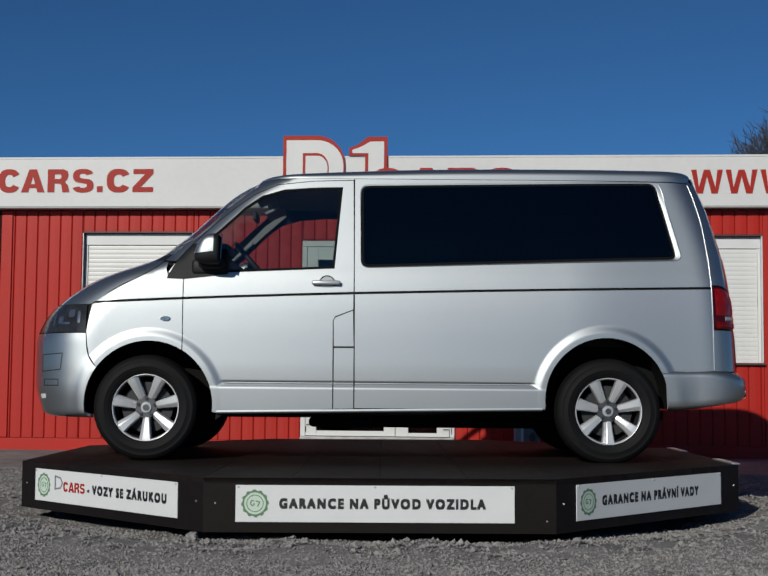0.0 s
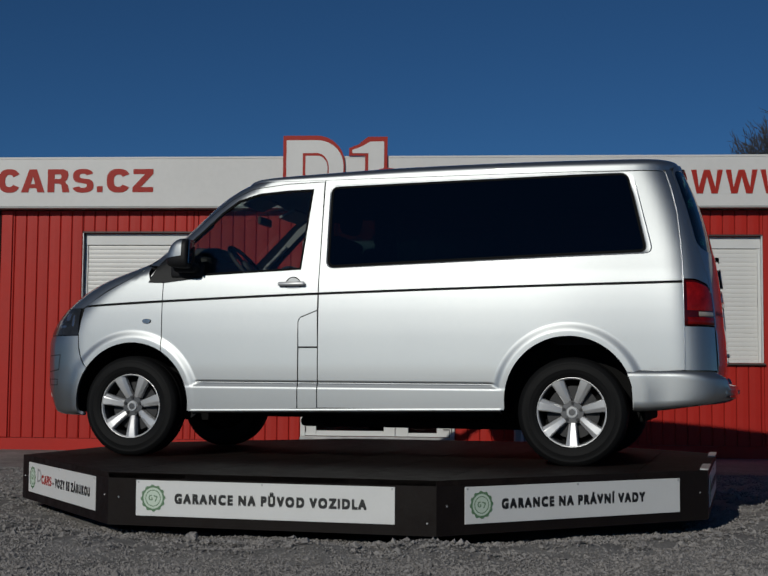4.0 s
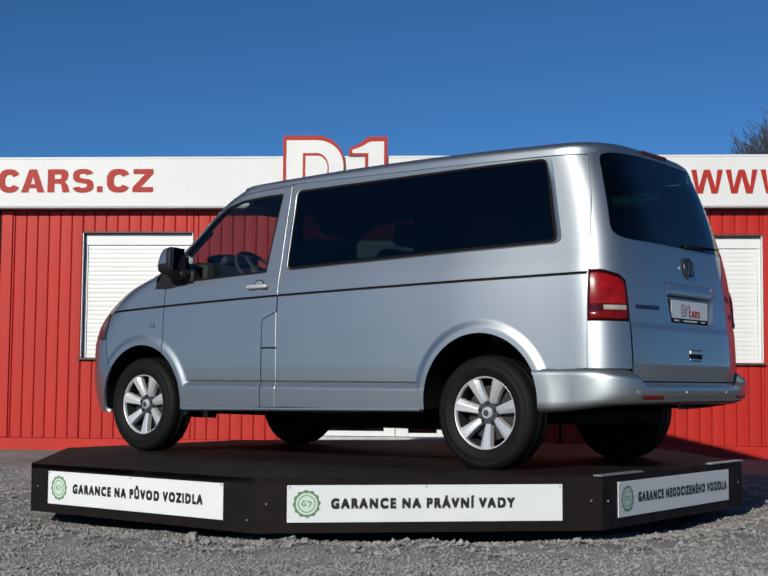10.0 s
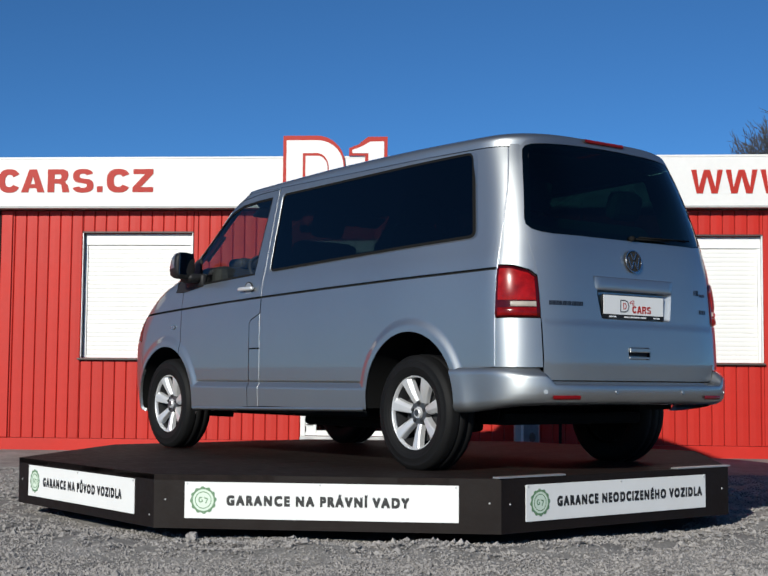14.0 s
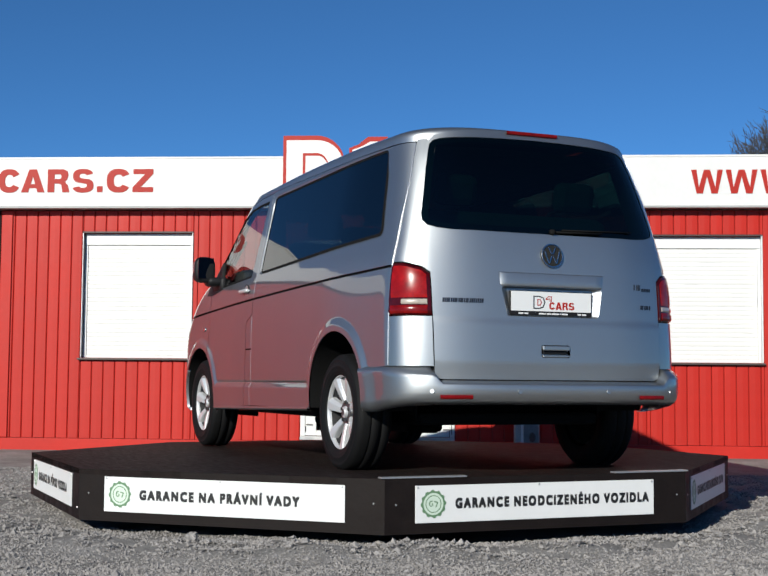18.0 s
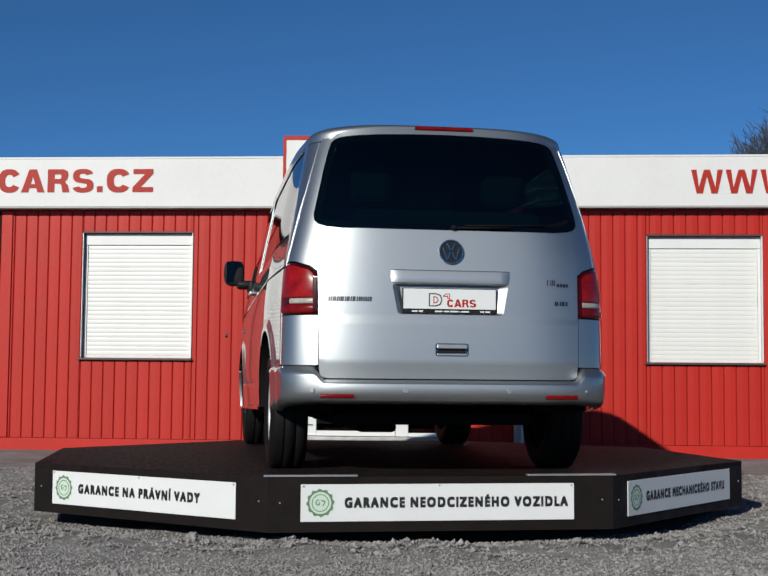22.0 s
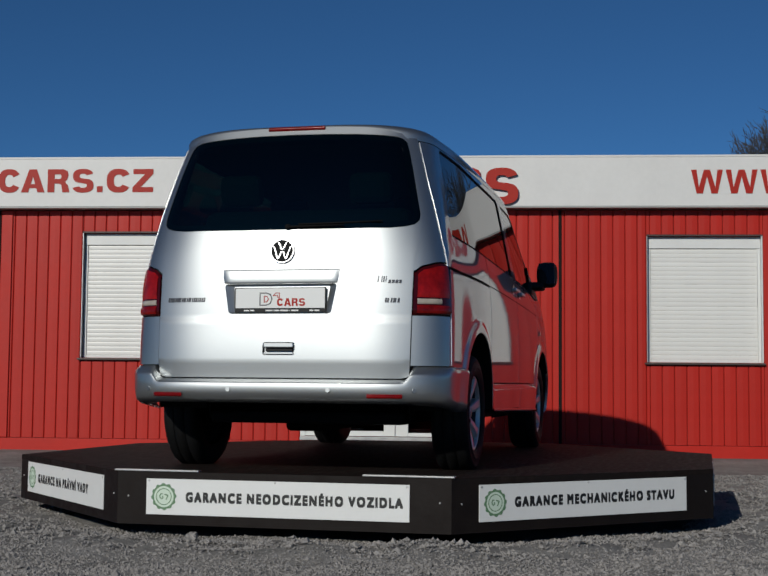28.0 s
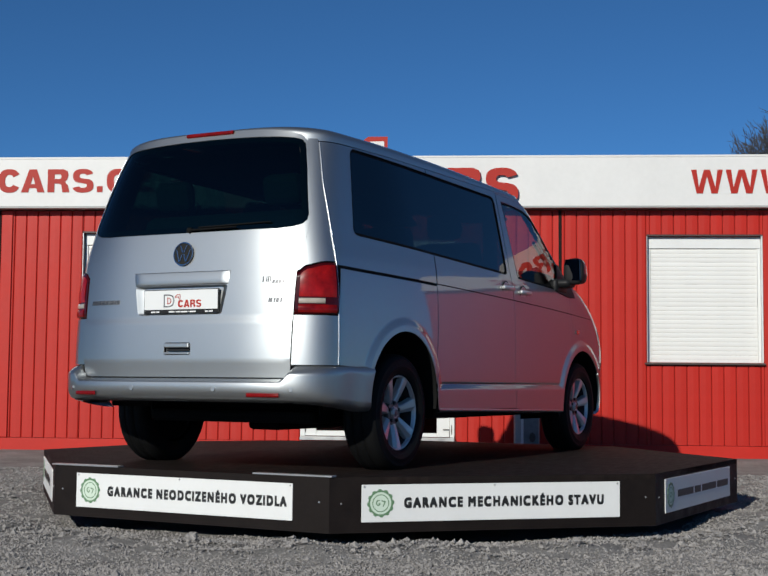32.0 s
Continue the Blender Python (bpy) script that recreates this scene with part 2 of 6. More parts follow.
def build_clods():
    """A few lumps of caked earth that lie against the turntable."""
    for k, (x, y, r) in enumerate(((-0.985, -2.43, 0.034), (-0.90, -2.47, 0.018), (1.03, -2.52, 0.020), (-0.60, -2.56, 0.016), (1.62, -2.30, 0.024), (-1.72, -2.22, 0.022))):
        bm = bmesh.new()
        bmesh.ops.create_icosphere(bm, subdivisions=3, radius=r)
        for v in bm.verts:
            d = v.co.normalized()
            v.co *= 1 + 0.35 * noise.noise(d * 1.7 + Vector((k, 0, 0))) + 0.16 * noise.noise(d * 5 + Vector((0, k, 0)))
            v.co.z *= 0.9
        ob = part("earth_clod", bm, STONES)
        ob.matrix_basis = pose(x, y, ground_z(x, y) + r * 0.45, 0, 0, 40 * k)
        tagged(ob, "lump of caked grey earth on the gravel", "clod", group="clods by the turntable")


# ---------------------------------------------------------------- office
OFFICE = pose(-4.13, 4.70, 0, 0, 0, -4.24)      # local x along the front, -y towards the yard
BASE, EAVES, TOP_EDGE = 0.12, 2.685, 3.226
U0, U1 = -6.0, 12.0
WINDOWS = [(0.905, 2.100, 1.105, 2.445), (6.900, 8.078, 1.100, 2.414)]
DOORWAY = (3.285, 4.905, 0.30, 2.36)


def build_office():
    wall = empty("wall_north", OFFICE, label="red ribbed steel wall of a container office", category="wall", kind="structure")
    # body behind the cladding, with holes for the openings
    holes = sorted(WINDOWS + [DOORWAY])
    cuts = [U0] + [v for h in holes for v in h[:2]] + [U1]
    bm = bmesh.new()
    for i in range(0, len(cuts), 2):
        box(bm, cuts[i], cuts[i + 1], 0.016, 0.16, BASE, EAVES)
    for a, b, z0, z1 in holes:
        box(bm, a, b, 0.016, 0.16, BASE, z0)
        box(bm, a, b, 0.016, 0.16, z1, EAVES)
    part("wall_core", bm, RED_DARK, wall)
    # cladding: narrow ribs, each with its folded edge
    pitch = 0.1255
    made = {}
    u = U0
    while u < U1 - 0.01:
        a, b = u + 0.0012, min(u + pitch, U1) - 0.0012
        full = [(BASE + 0.13, EAVES)]
        pieces = [(a, b, full)]
        for h in holes:
            l, r = h[0] - 0.010, h[1] + 0.010
            split = [(z0, z1) for z0, z1 in ((BASE + 0.13, h[2] - 0.036), (h[3] + 0.018, EAVES)) if z1 - z0 > 0.05]
            if b > l and a < r:
                pieces = [(p, q, sp) for p, q, sp in ((a, min(b, l), full), (max(a, l), min(b, r), split), (max(a, r), b, full)) if q - p > 0.006]
        for p0, p1, z0, z1 in [(p, q, *sp) for p, q, spans in pieces for sp in spans]:
            w = p1 - p0
            key = (round(w, 3), round(z0, 3), round(z1, 3))
            if key in made:
                again(made[key], pose(p0, 0, 0), wall)
            else:
                s = 0.010
                pr = [(0, 0.016), (0.003, 0.006), (s, 0.002), (w * 0.48, 0.0), (w * 0.52, 0.0), (w - s, 0.002), (w - 0.003, 0.006), (w, 0.016)]
                if w < 0.06:
                    e = min(0.003, w * 0.3)
                    pr = [(0, 0.016), (e, 0.003), (w - e, 0.003), (w, 0.016)]
                bm = bmesh.new()
                lo = [bm.verts.new((x, y, z0)) for x, y in pr]
                hi = [bm.verts.new((x, y, z1)) for x, y in pr]
                for i in range(len(pr) - 1):
                    bm.faces.new((lo[i], lo[i + 1], hi[i + 1], hi[i]))
                ob = part("wall_panel", bm, RED_PAINT, wall)
                ob.matrix_basis = pose(p0, 0, 0)
                made[key] = ob
        u += pitch
    part("base_rail", boxed(U0, U1, -0.012, 0.05, BASE - 0.02, BASE + 0.125, 0.004), RED_PAINT, wall, "red steel base rail")
    for x in (-0.02, 6.0):
        part("joint_strip", boxed(x - 0.016, x + 0.016, -0.006, 0.03, BASE + 0.13, EAVES), DARK_SEAM, wall, "dark seal between two containers")
    for x in (0.05,):
        part("corner_post", boxed(x - 0.045, x + 0.075, -0.016, 0.028, BASE + 0.13, EAVES, 0.006), RED_PAINT, wall, "red steel corner post")
    # fascia
    fascia = empty("fascia", OFFICE, label="white sheet fascia along the office roof edge", category="fascia", kind="structure")
    part("panel", boxed(U0, U1, -0.13, -0.09, EAVES + 0.030, TOP_EDGE, 0.003), FASCIA, fascia, "white coated sheet")
    part("drip_edge", boxed(U0, U1, -0.140, 0.02, EAVES + 0.010, EAVES + 0.028, 0.003), DRIP, fascia, "pale grey drip edge")
    part("cap_rail", boxed(U0, U1, -0.1325, 0.2, TOP_EDGE + 0.0005, TOP_EDGE + 0.022, 0.003), FASCIA, fascia, "white metal cap")
    # closed container behind, so that nothing shows through
    shell = bmesh.new()
    box(shell, U0, U1, 2.3, 2.36, BASE, EAVES)
    box(shell, U0, U0 + 0.06, 0.17, 2.3, BASE, EAVES)
    box(shell, U1 - 0.06, U1, 0.17, 2.3, BASE, EAVES)
    part("back_wall", shell, RED_PAINT, wall)
    fl = part("office_floor", boxed(U0 + 0.06, U1 - 0.06, 0.17, 2.3, BASE, BASE + 0.12), DARK_FRAME)
    fl.matrix_basis = OFFICE
    tagged(fl, "dark container floor inside the office", "floor", kind="structure")
    rf = part("roof", boxed(U0, U1, -0.088, 2.4, EAVES + 0.04, EAVES + 0.12), FASCIA)
    rf.matrix_basis = OFFICE
    tagged(rf, "flat white container roof", "roof", kind="structure")
    for i, w in enumerate(WINDOWS):
        build_window(i + 1, *w)
    build_door()


def build_window(k, a, b, z0, z1):
    win = empty("window_%d" % k, OFFICE @ pose(0, -0.001, 0), label="container window with a closed white roller shutter", category="window", kind="structure")
    fr = 0.010
    part("window_frame", boxed(a - 0.006, b + 0.006, -0.010, 0.10, z1 + 0.001, z1 + 0.016, 0.002), DARK_FRAME, win, "dark brown frame")
    part("window_frame", boxed(a - 0.004, a + 0.004, -0.004, 0.10, z0, z1, 0.0015), ALU, win, "grey frame side")
    part("window_frame", boxed(b - 0.007, b + 0.004, -0.004, 0.10, z0, z1, 0.002), PVC, win, "pale frame side")
    part("window_sill", boxed(a - 0.03, b + 0.016, -0.040, 0.10, z0 - 0.024, z0 - 0.004, 0.004), DARK_FRAME, win, "dark sheet-metal sill")
    part("shutter_box", boxed(a + fr, b - 0.008, 0.050, 0.09, z1 - 0.125, z1 - 0.004, 0.005), PVC, win, "white shutter box")
    for x in (a + fr, b - 0.008 - 0.03):
        part("guide_rail", boxed(x, x + 0.03, 0.054, 0.088, z0 + 0.002, z1 - 0.128, 0.003), PVC, win, "white guide rail")
    n = 25
    h = (z1 - 0.13 - z0 - 0.03) / n
    bm = bmesh.new()
    x0, x1 = a + fr + 0.031, b - 0.040
    pr = [(0.0695, 0.0), (0.0682, h * 0.06), (0.0677, h * 0.3), (0.0675, h * 0.55), (0.0678, h * 0.92), (0.0695, h * 0.99)]
    lo = [bm.verts.new((x0, y, z)) for y, z in pr]
    hi = [bm.verts.new((x1, y, z)) for y, z in pr]
    for i in range(len(pr) - 1):
        bm.faces.new((lo[i], hi[i], hi[i + 1], lo[i + 1]))
    first = part("slat", bm, SLAT, win, smooth=True)
    first.matrix_basis = pose(0, 0, z0 + 0.03)
    for i in range(1, n):
        again(first, pose(0, 0, z0 + 0.03 + h * i), win)
    part("end_bar", boxed(x0, x1, 0.062, 0.085, z0 + 0.001, z0 + 0.029, 0.003), PVC, win, "white end bar")
    part("back_board", boxed(a + 0.012, b - 0.012, 0.091, 0.10, z0, z1), DARK_FRAME, win)


def build_door():
    a, b, z0, z1 = DOORWAY
    dr = empty("door_1", OFFICE, label="white glazed double door of the office, closed", category="door", kind="structure")
    mid = 4.285
    part("door_frame", boxed(a, b, -0.01, 0.10, z1 - 0.06, z1, 0.004), PVC, dr, "white door frame")
    part("door_frame", boxed(a, a + 0.05, -0.01, 0.10, z0, z1 - 0.061, 0.004), PVC, dr)
    part("door_frame", boxed(b - 0.05, b, -0.01, 0.10, z0, z1 - 0.061, 0.004), PVC, dr)
    part("threshold", boxed(a, b, -0.06, 0.10, z0 - 0.04, z0 - 0.002, 0.004), ALU, dr, "grey metal threshold")
    for x0, x1, g0, g1 in ((a + 0.052, mid - 0.003, 3.452, 4.165), (mid + 0.003, b - 0.052, 4.42, 4.72)):
        leaf = part("door_leaf", boxed(x0, g0, 0.0, 0.06, z0 + 0.004, z1 - 0.064, 0.004), PVC, dr, "white plastic door leaf")
        part("stile", boxed(g1, x1, 0.0, 0.06, z0 + 0.004, z1 - 0.064, 0.004), PVC, leaf)
        part("bottom_rail", boxed(g0 + 0.001, g1 - 0.001, 0.0, 0.06, z0 + 0.004, z0 + (0.058 if x0 < 4 else 0.042), 0.004), PVC, leaf)
        part("top_rail", boxed(g0 + 0.001, g1 - 0.001, 0.0, 0.06, z1 - 0.20, z1 - 0.064, 0.004), PVC, leaf)
        part("pane", boxed(g0 + 0.001, g1 - 0.001, 0.03, 0.036, z0 + (0.059 if x0 < 4 else 0.043), z1 - 0.201), DOOR_GLASS, leaf, "dark reflecting pane")
    # thin dark strips along both sides of the door
    for x0, x1, q0, q1 in ((3.334, 3.342, 0.345, 0.402), (3.346, 3.415, 0.414, 0.424), (4.786, 4.849, 0.378, 0.386), (4.850, 4.857, 0.300, 0.386), (4.871, 4.879, 0.33, 0.43)):
        part("seal_strip", boxed(x0, x1, -0.013, -0.0105 if x0 < 3.338 or x0 > 4.854 else -0.001, q0, q1), DARK_FRAME, dr, "thin dark strip on the door")
    hb = boxed(mid - 0.05, mid - 0.02, -0.05, -0.002, 1.25, 1.38, 0.006)
    part("door_handle", hb, ALU, dr, "grey lever handle")


def build_cabinet():
    c = empty("meter_cabinet", OFFICE @ pose(5.645, -0.22, 0.12), label="small grey meter cabinet with a white edge by the office wall", category="cabinet")
    part("body", boxed(-0.127, 0.127, -0.10, 0.10, 0.0, 0.52, 0.008), CABINET_GREY, c, "grey metal body")
    part("door_leaf", boxed(-0.118, -0.064, -0.112, -0.101, 0.03, 0.49, 0.003), CABINET_GREY, c, "grey cabinet door")
    part("edge_strip", boxed(-0.060, -0.036, -0.116, -0.101, 0.02, 0.50, 0.003), PVC, c, "white edge strip")
    leaf = part("door_leaf", boxed(-0.030, 0.118, -0.112, -0.101, 0.03, 0.49, 0.003), CABINET_DARK, c, "dark grey cabinet door")
    part("dial", cylinder(bmesh.new(), 0.034, 0.030, 0.02, pose(0.055, -0.120, 0.205, 90, 0, 0) @ Matrix.Diagonal((1, 1.5, 1, 1)), 20), DARK_FRAME, leaf, "dark oval dial")


def build_wall_hole():
    # dark disc with a dark red rim stands for a hole and its reddish stain
    k = empty("wall_vent", OFFICE @ pose(2.474, -0.004, 1.35), label="small dark disc for a stained hole in the red wall", category="vent")
    part("cap", cylinder(bmesh.new(), 0.015, 0.011, 0.022, pose(0, -0.012, 0, 90, 0, 0), 16), DARK_FRAME, k)
    part("flange", cylinder(bmesh.new(), 0.022, 0.020, 0.006, pose(0, 0.002, 0, 90, 0, 0), 16), RED_DARK, k)


DOOR_GLASS = glass("door_glass", (0.25, 0.30, 0.30))


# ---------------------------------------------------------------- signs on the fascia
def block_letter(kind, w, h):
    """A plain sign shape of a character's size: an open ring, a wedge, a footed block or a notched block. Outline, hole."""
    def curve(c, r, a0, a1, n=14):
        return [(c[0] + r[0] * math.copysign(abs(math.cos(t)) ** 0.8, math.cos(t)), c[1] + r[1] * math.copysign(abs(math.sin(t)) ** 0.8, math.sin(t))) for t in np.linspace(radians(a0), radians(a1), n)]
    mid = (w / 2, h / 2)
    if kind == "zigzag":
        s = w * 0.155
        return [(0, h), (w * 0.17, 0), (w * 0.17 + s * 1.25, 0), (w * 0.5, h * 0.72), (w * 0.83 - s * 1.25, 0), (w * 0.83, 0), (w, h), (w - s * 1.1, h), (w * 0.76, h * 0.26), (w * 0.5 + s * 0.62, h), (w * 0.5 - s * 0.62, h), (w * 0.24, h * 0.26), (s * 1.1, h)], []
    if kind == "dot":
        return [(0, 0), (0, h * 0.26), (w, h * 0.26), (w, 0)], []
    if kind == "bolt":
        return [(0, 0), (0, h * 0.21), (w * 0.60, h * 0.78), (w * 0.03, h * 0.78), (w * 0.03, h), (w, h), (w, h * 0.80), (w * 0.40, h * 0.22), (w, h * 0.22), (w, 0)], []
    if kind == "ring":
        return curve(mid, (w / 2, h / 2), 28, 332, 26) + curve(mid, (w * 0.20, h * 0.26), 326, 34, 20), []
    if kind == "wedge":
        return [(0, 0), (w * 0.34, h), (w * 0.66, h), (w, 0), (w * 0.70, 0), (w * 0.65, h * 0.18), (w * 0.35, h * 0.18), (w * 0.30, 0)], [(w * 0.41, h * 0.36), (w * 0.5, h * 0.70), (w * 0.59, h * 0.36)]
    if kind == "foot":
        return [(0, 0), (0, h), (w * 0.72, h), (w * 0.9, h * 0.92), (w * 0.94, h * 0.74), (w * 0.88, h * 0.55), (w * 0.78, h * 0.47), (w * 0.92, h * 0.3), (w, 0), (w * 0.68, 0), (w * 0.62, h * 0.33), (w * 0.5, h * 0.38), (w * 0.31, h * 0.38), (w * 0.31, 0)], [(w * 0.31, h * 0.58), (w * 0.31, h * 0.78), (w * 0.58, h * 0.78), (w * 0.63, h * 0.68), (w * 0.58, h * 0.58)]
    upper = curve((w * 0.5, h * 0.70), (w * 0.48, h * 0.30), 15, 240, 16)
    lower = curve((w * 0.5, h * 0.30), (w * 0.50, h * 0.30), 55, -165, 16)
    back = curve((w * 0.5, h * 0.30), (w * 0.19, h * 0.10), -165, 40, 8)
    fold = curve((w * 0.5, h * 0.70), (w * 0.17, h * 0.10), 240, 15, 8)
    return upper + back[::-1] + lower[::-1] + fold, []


def ring_plate(outer, inner, depth):
    """A plate between two outlines in x-z, facing -y."""
    from mathutils.geometry import delaunay_2d_cdt
    pts = [Vector(p) for p in outer] + [Vector(p) for p in inner]
    n, k = len(outer), len(inner)
    edges = [(i, (i + 1) % n) for i in range(n)] + [(n + i, n + (i + 1) % k) for i in range(k)]
    v, e, f, *_ = delaunay_2d_cdt(pts, edges, [], 0, 1e-6)
    bm = bmesh.new()
    vs = [bm.verts.new((p.x, 0, p.y)) for p in v]
    def inside(poly, q):
        c = False
        for i in range(len(poly)):
            (x0, z0), (x1, z1) = poly[i], poly[i - 1]
            if (z0 > q.y) != (z1 > q.y) and q.x < (x1 - x0) * (q.y - z0) / (z1 - z0) + x0:
                c = not c
        return c
    for t in f:
        q = sum((v[i] for i in t), Vector((0, 0))) / len(t)
        if inside(outer, q) and not (k and inside(inner, q)):
            bm.faces.new([vs[i] for i in t])
    bmesh.ops.delete(bm, geom=[w for w in bm.verts if not w.link_faces], context='VERTS')
    r = bmesh.ops.extrude_face_region(bm, geom=bm.faces[:])
    bmesh.ops.translate(bm, vec=(0, -depth, 0), verts=[w for w in r["geom"] if isinstance(w, bmesh.types.BMVert)])
    bmesh.ops.recalc_face_normals(bm, faces=bm.faces[:])
    return bm


def build_fascia_signs():
    def web_sign(u0, row):
        sign = empty("fascia_lettering", OFFICE @ pose(u0, -0.131, 2.868 if u0 < 3 else 2.842), label="red letters and blocks of a web address on the white fascia", category="sign", group="fascia lettering")
        h = 0.248
        for kind, x0, x1 in row:
            o, i = block_letter(kind, x1 - x0, h * (1.03 if kind in ("ring", "notch") else 1.0))
            ob = part("letter" if kind in ("zigzag", "dot", "bolt") else "sign_block", ring_plate(o, i, 0.004), RED_LETTER, sign)
            ob.matrix_basis = pose(x0, 0, -0.004 if kind in ("ring", "notch") else 0)
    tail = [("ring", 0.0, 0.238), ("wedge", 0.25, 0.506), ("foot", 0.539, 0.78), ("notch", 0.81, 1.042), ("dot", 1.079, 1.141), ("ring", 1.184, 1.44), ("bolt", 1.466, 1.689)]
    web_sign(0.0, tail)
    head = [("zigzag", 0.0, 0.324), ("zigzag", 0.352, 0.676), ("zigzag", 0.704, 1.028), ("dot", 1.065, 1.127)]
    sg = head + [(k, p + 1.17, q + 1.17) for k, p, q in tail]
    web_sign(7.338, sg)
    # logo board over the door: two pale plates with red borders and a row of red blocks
    logo = empty("logo_board", OFFICE @ pose(3.085, -0.14, 2.728), label="white logo plates with red borders above the office door", category="sign")
    def rounded_plate(w, h, r, x0=0.0):
        pts = [(x0, 0), (x0, h), (x0 + w - r, h)]
        pts += [(x0 + w - r + r * math.sin(a), h - r + r * math.cos(a)) for a in np.linspace(0.2, math.pi / 2, 7)]
        pts += [(x0 + w - r + r * math.cos(a), r - r * math.sin(a)) for a in np.linspace(0, math.pi / 2 - 0.2, 7)]
        return pts + [(x0 + w - r, 0)]
    def shrink(pts, d):
        cx = sum(p[0] for p in pts) / len(pts)
        cz = sum(p[1] for p in pts) / len(pts)
        w = max(abs(p[0] - cx) for p in pts)
        h = max(abs(p[1] - cz) for p in pts)
        return [(cx + (x - cx) * (1 - d / w), cz + (z - cz) * (1 - d / h)) for x, z in pts]
    d = rounded_plate(0.655, 0.735, 0.30)
    part("border", prism(d, 0.0, -0.016), RED_LETTER, logo, "red border plate")
    part("face", prism([(x, z - 0.014) for x, z in shrink(d, 0.036)], -0.0165, -0.020), FASCIA, logo, "white face plate")
    i1 = [(x * 0.42 + 0.21, z * 0.50 + 0.18) for x, z in d]
    part("inner_border", prism(i1, -0.0205, -0.023), RED_LETTER, logo)
    part("inner_face", prism([(x, z) for x, z in shrink(i1, 0.03)], -0.0235, -0.026), FASCIA, logo)
    one = [(0.70, 0.52), (0.70, 0.60), (0.80, 0.64), (0.90, 0.72), (1.105, 0.72), (1.105, 0.25), (0.87, 0.25), (0.87, 0.52)]
    part("border", prism(one, 0.0, -0.016), RED_LETTER, logo, "red border plate")
    part("face", prism([(0.735, 0.545), (0.735, 0.58), (0.82, 0.61), (0.925, 0.668), (1.07, 0.668), (1.07, 0.28), (0.905, 0.28), (0.905, 0.545)], -0.0165, -0.020), FASCIA, logo, "white face plate")
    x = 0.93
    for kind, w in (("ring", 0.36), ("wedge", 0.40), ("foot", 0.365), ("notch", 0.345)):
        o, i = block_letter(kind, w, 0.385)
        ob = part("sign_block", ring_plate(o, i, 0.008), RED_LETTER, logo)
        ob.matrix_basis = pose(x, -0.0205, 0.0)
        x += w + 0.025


# ---------------------------------------------------------------- turntable
APO = 2.293
SIDE = 2 * APO * math.tan(math.pi / 8)


def emblem(parent, x, y, z, r):
    """A toothed green rosette with a ring and an inner tick, as plain shapes."""
    teeth = []
    for i in range(48):
        a = 2 * math.pi * i / 48
        k = r * (1.0 if i % 4 in (0, 1) else 0.91)
        teeth.append((x + k * math.cos(a), z + k * math.sin(a)))
    circ = lambda q, n=32: [(x + q * math.cos(2 * math.pi * i / n), z + q * math.sin(2 * math.pi * i / n)) for i in range(n)]
    bm = ring_plate(teeth, circ(r * 0.78), 0.0012)
    bmesh.ops.translate(bm, vec=(0, y, 0), verts=bm.verts[:])
    part("emblem_rim", bm, SIGN_GREEN, parent, "green toothed emblem")
    for o, i, mat, name in ((circ(r * 0.775), [], SIGN_PALE, "emblem_disc"), (circ(r * 0.62), circ(r * 0.56), SIGN_GREEN, "emblem_ring")):
        bm = ring_plate(o, i, 0.0008 if not i else 0.0014)
        bmesh.ops.translate(bm, vec=(0, y, 0), verts=bm.verts[:])
        part(name, bm, mat, parent)
    hook = [(-0.04, 0.16), (-0.12, 0.24), (-0.28, 0.22), (-0.36, 0.05), (-0.32, -0.12), (-0.18, -0.2), (-0.03, -0.12), (-0.03, 0.04), (-0.16, 0.04), (-0.16, -0.02), (-0.10, -0.02), (-0.10, -0.07), (-0.18, -0.11), (-0.25, -0.07), (-0.27, 0.04), (-0.23, 0.14), (-0.14, 0.16)]
    tick = [(0.04, 0.22), (0.36, 0.14), (0.36, 0.08), (0.22, -0.24), (0.14, -0.22), (0.27, 0.06), (0.05, 0.14)]
    for o in (hook, tick):
        bm = ring_plate([(x + r * p, z + r * q) for p, q in o], [], 0.0014)
        bmesh.ops.translate(bm, vec=(0, y, 0), verts=bm.verts[:])
        part("emblem_mark", bm, SIGN_GREEN, parent)


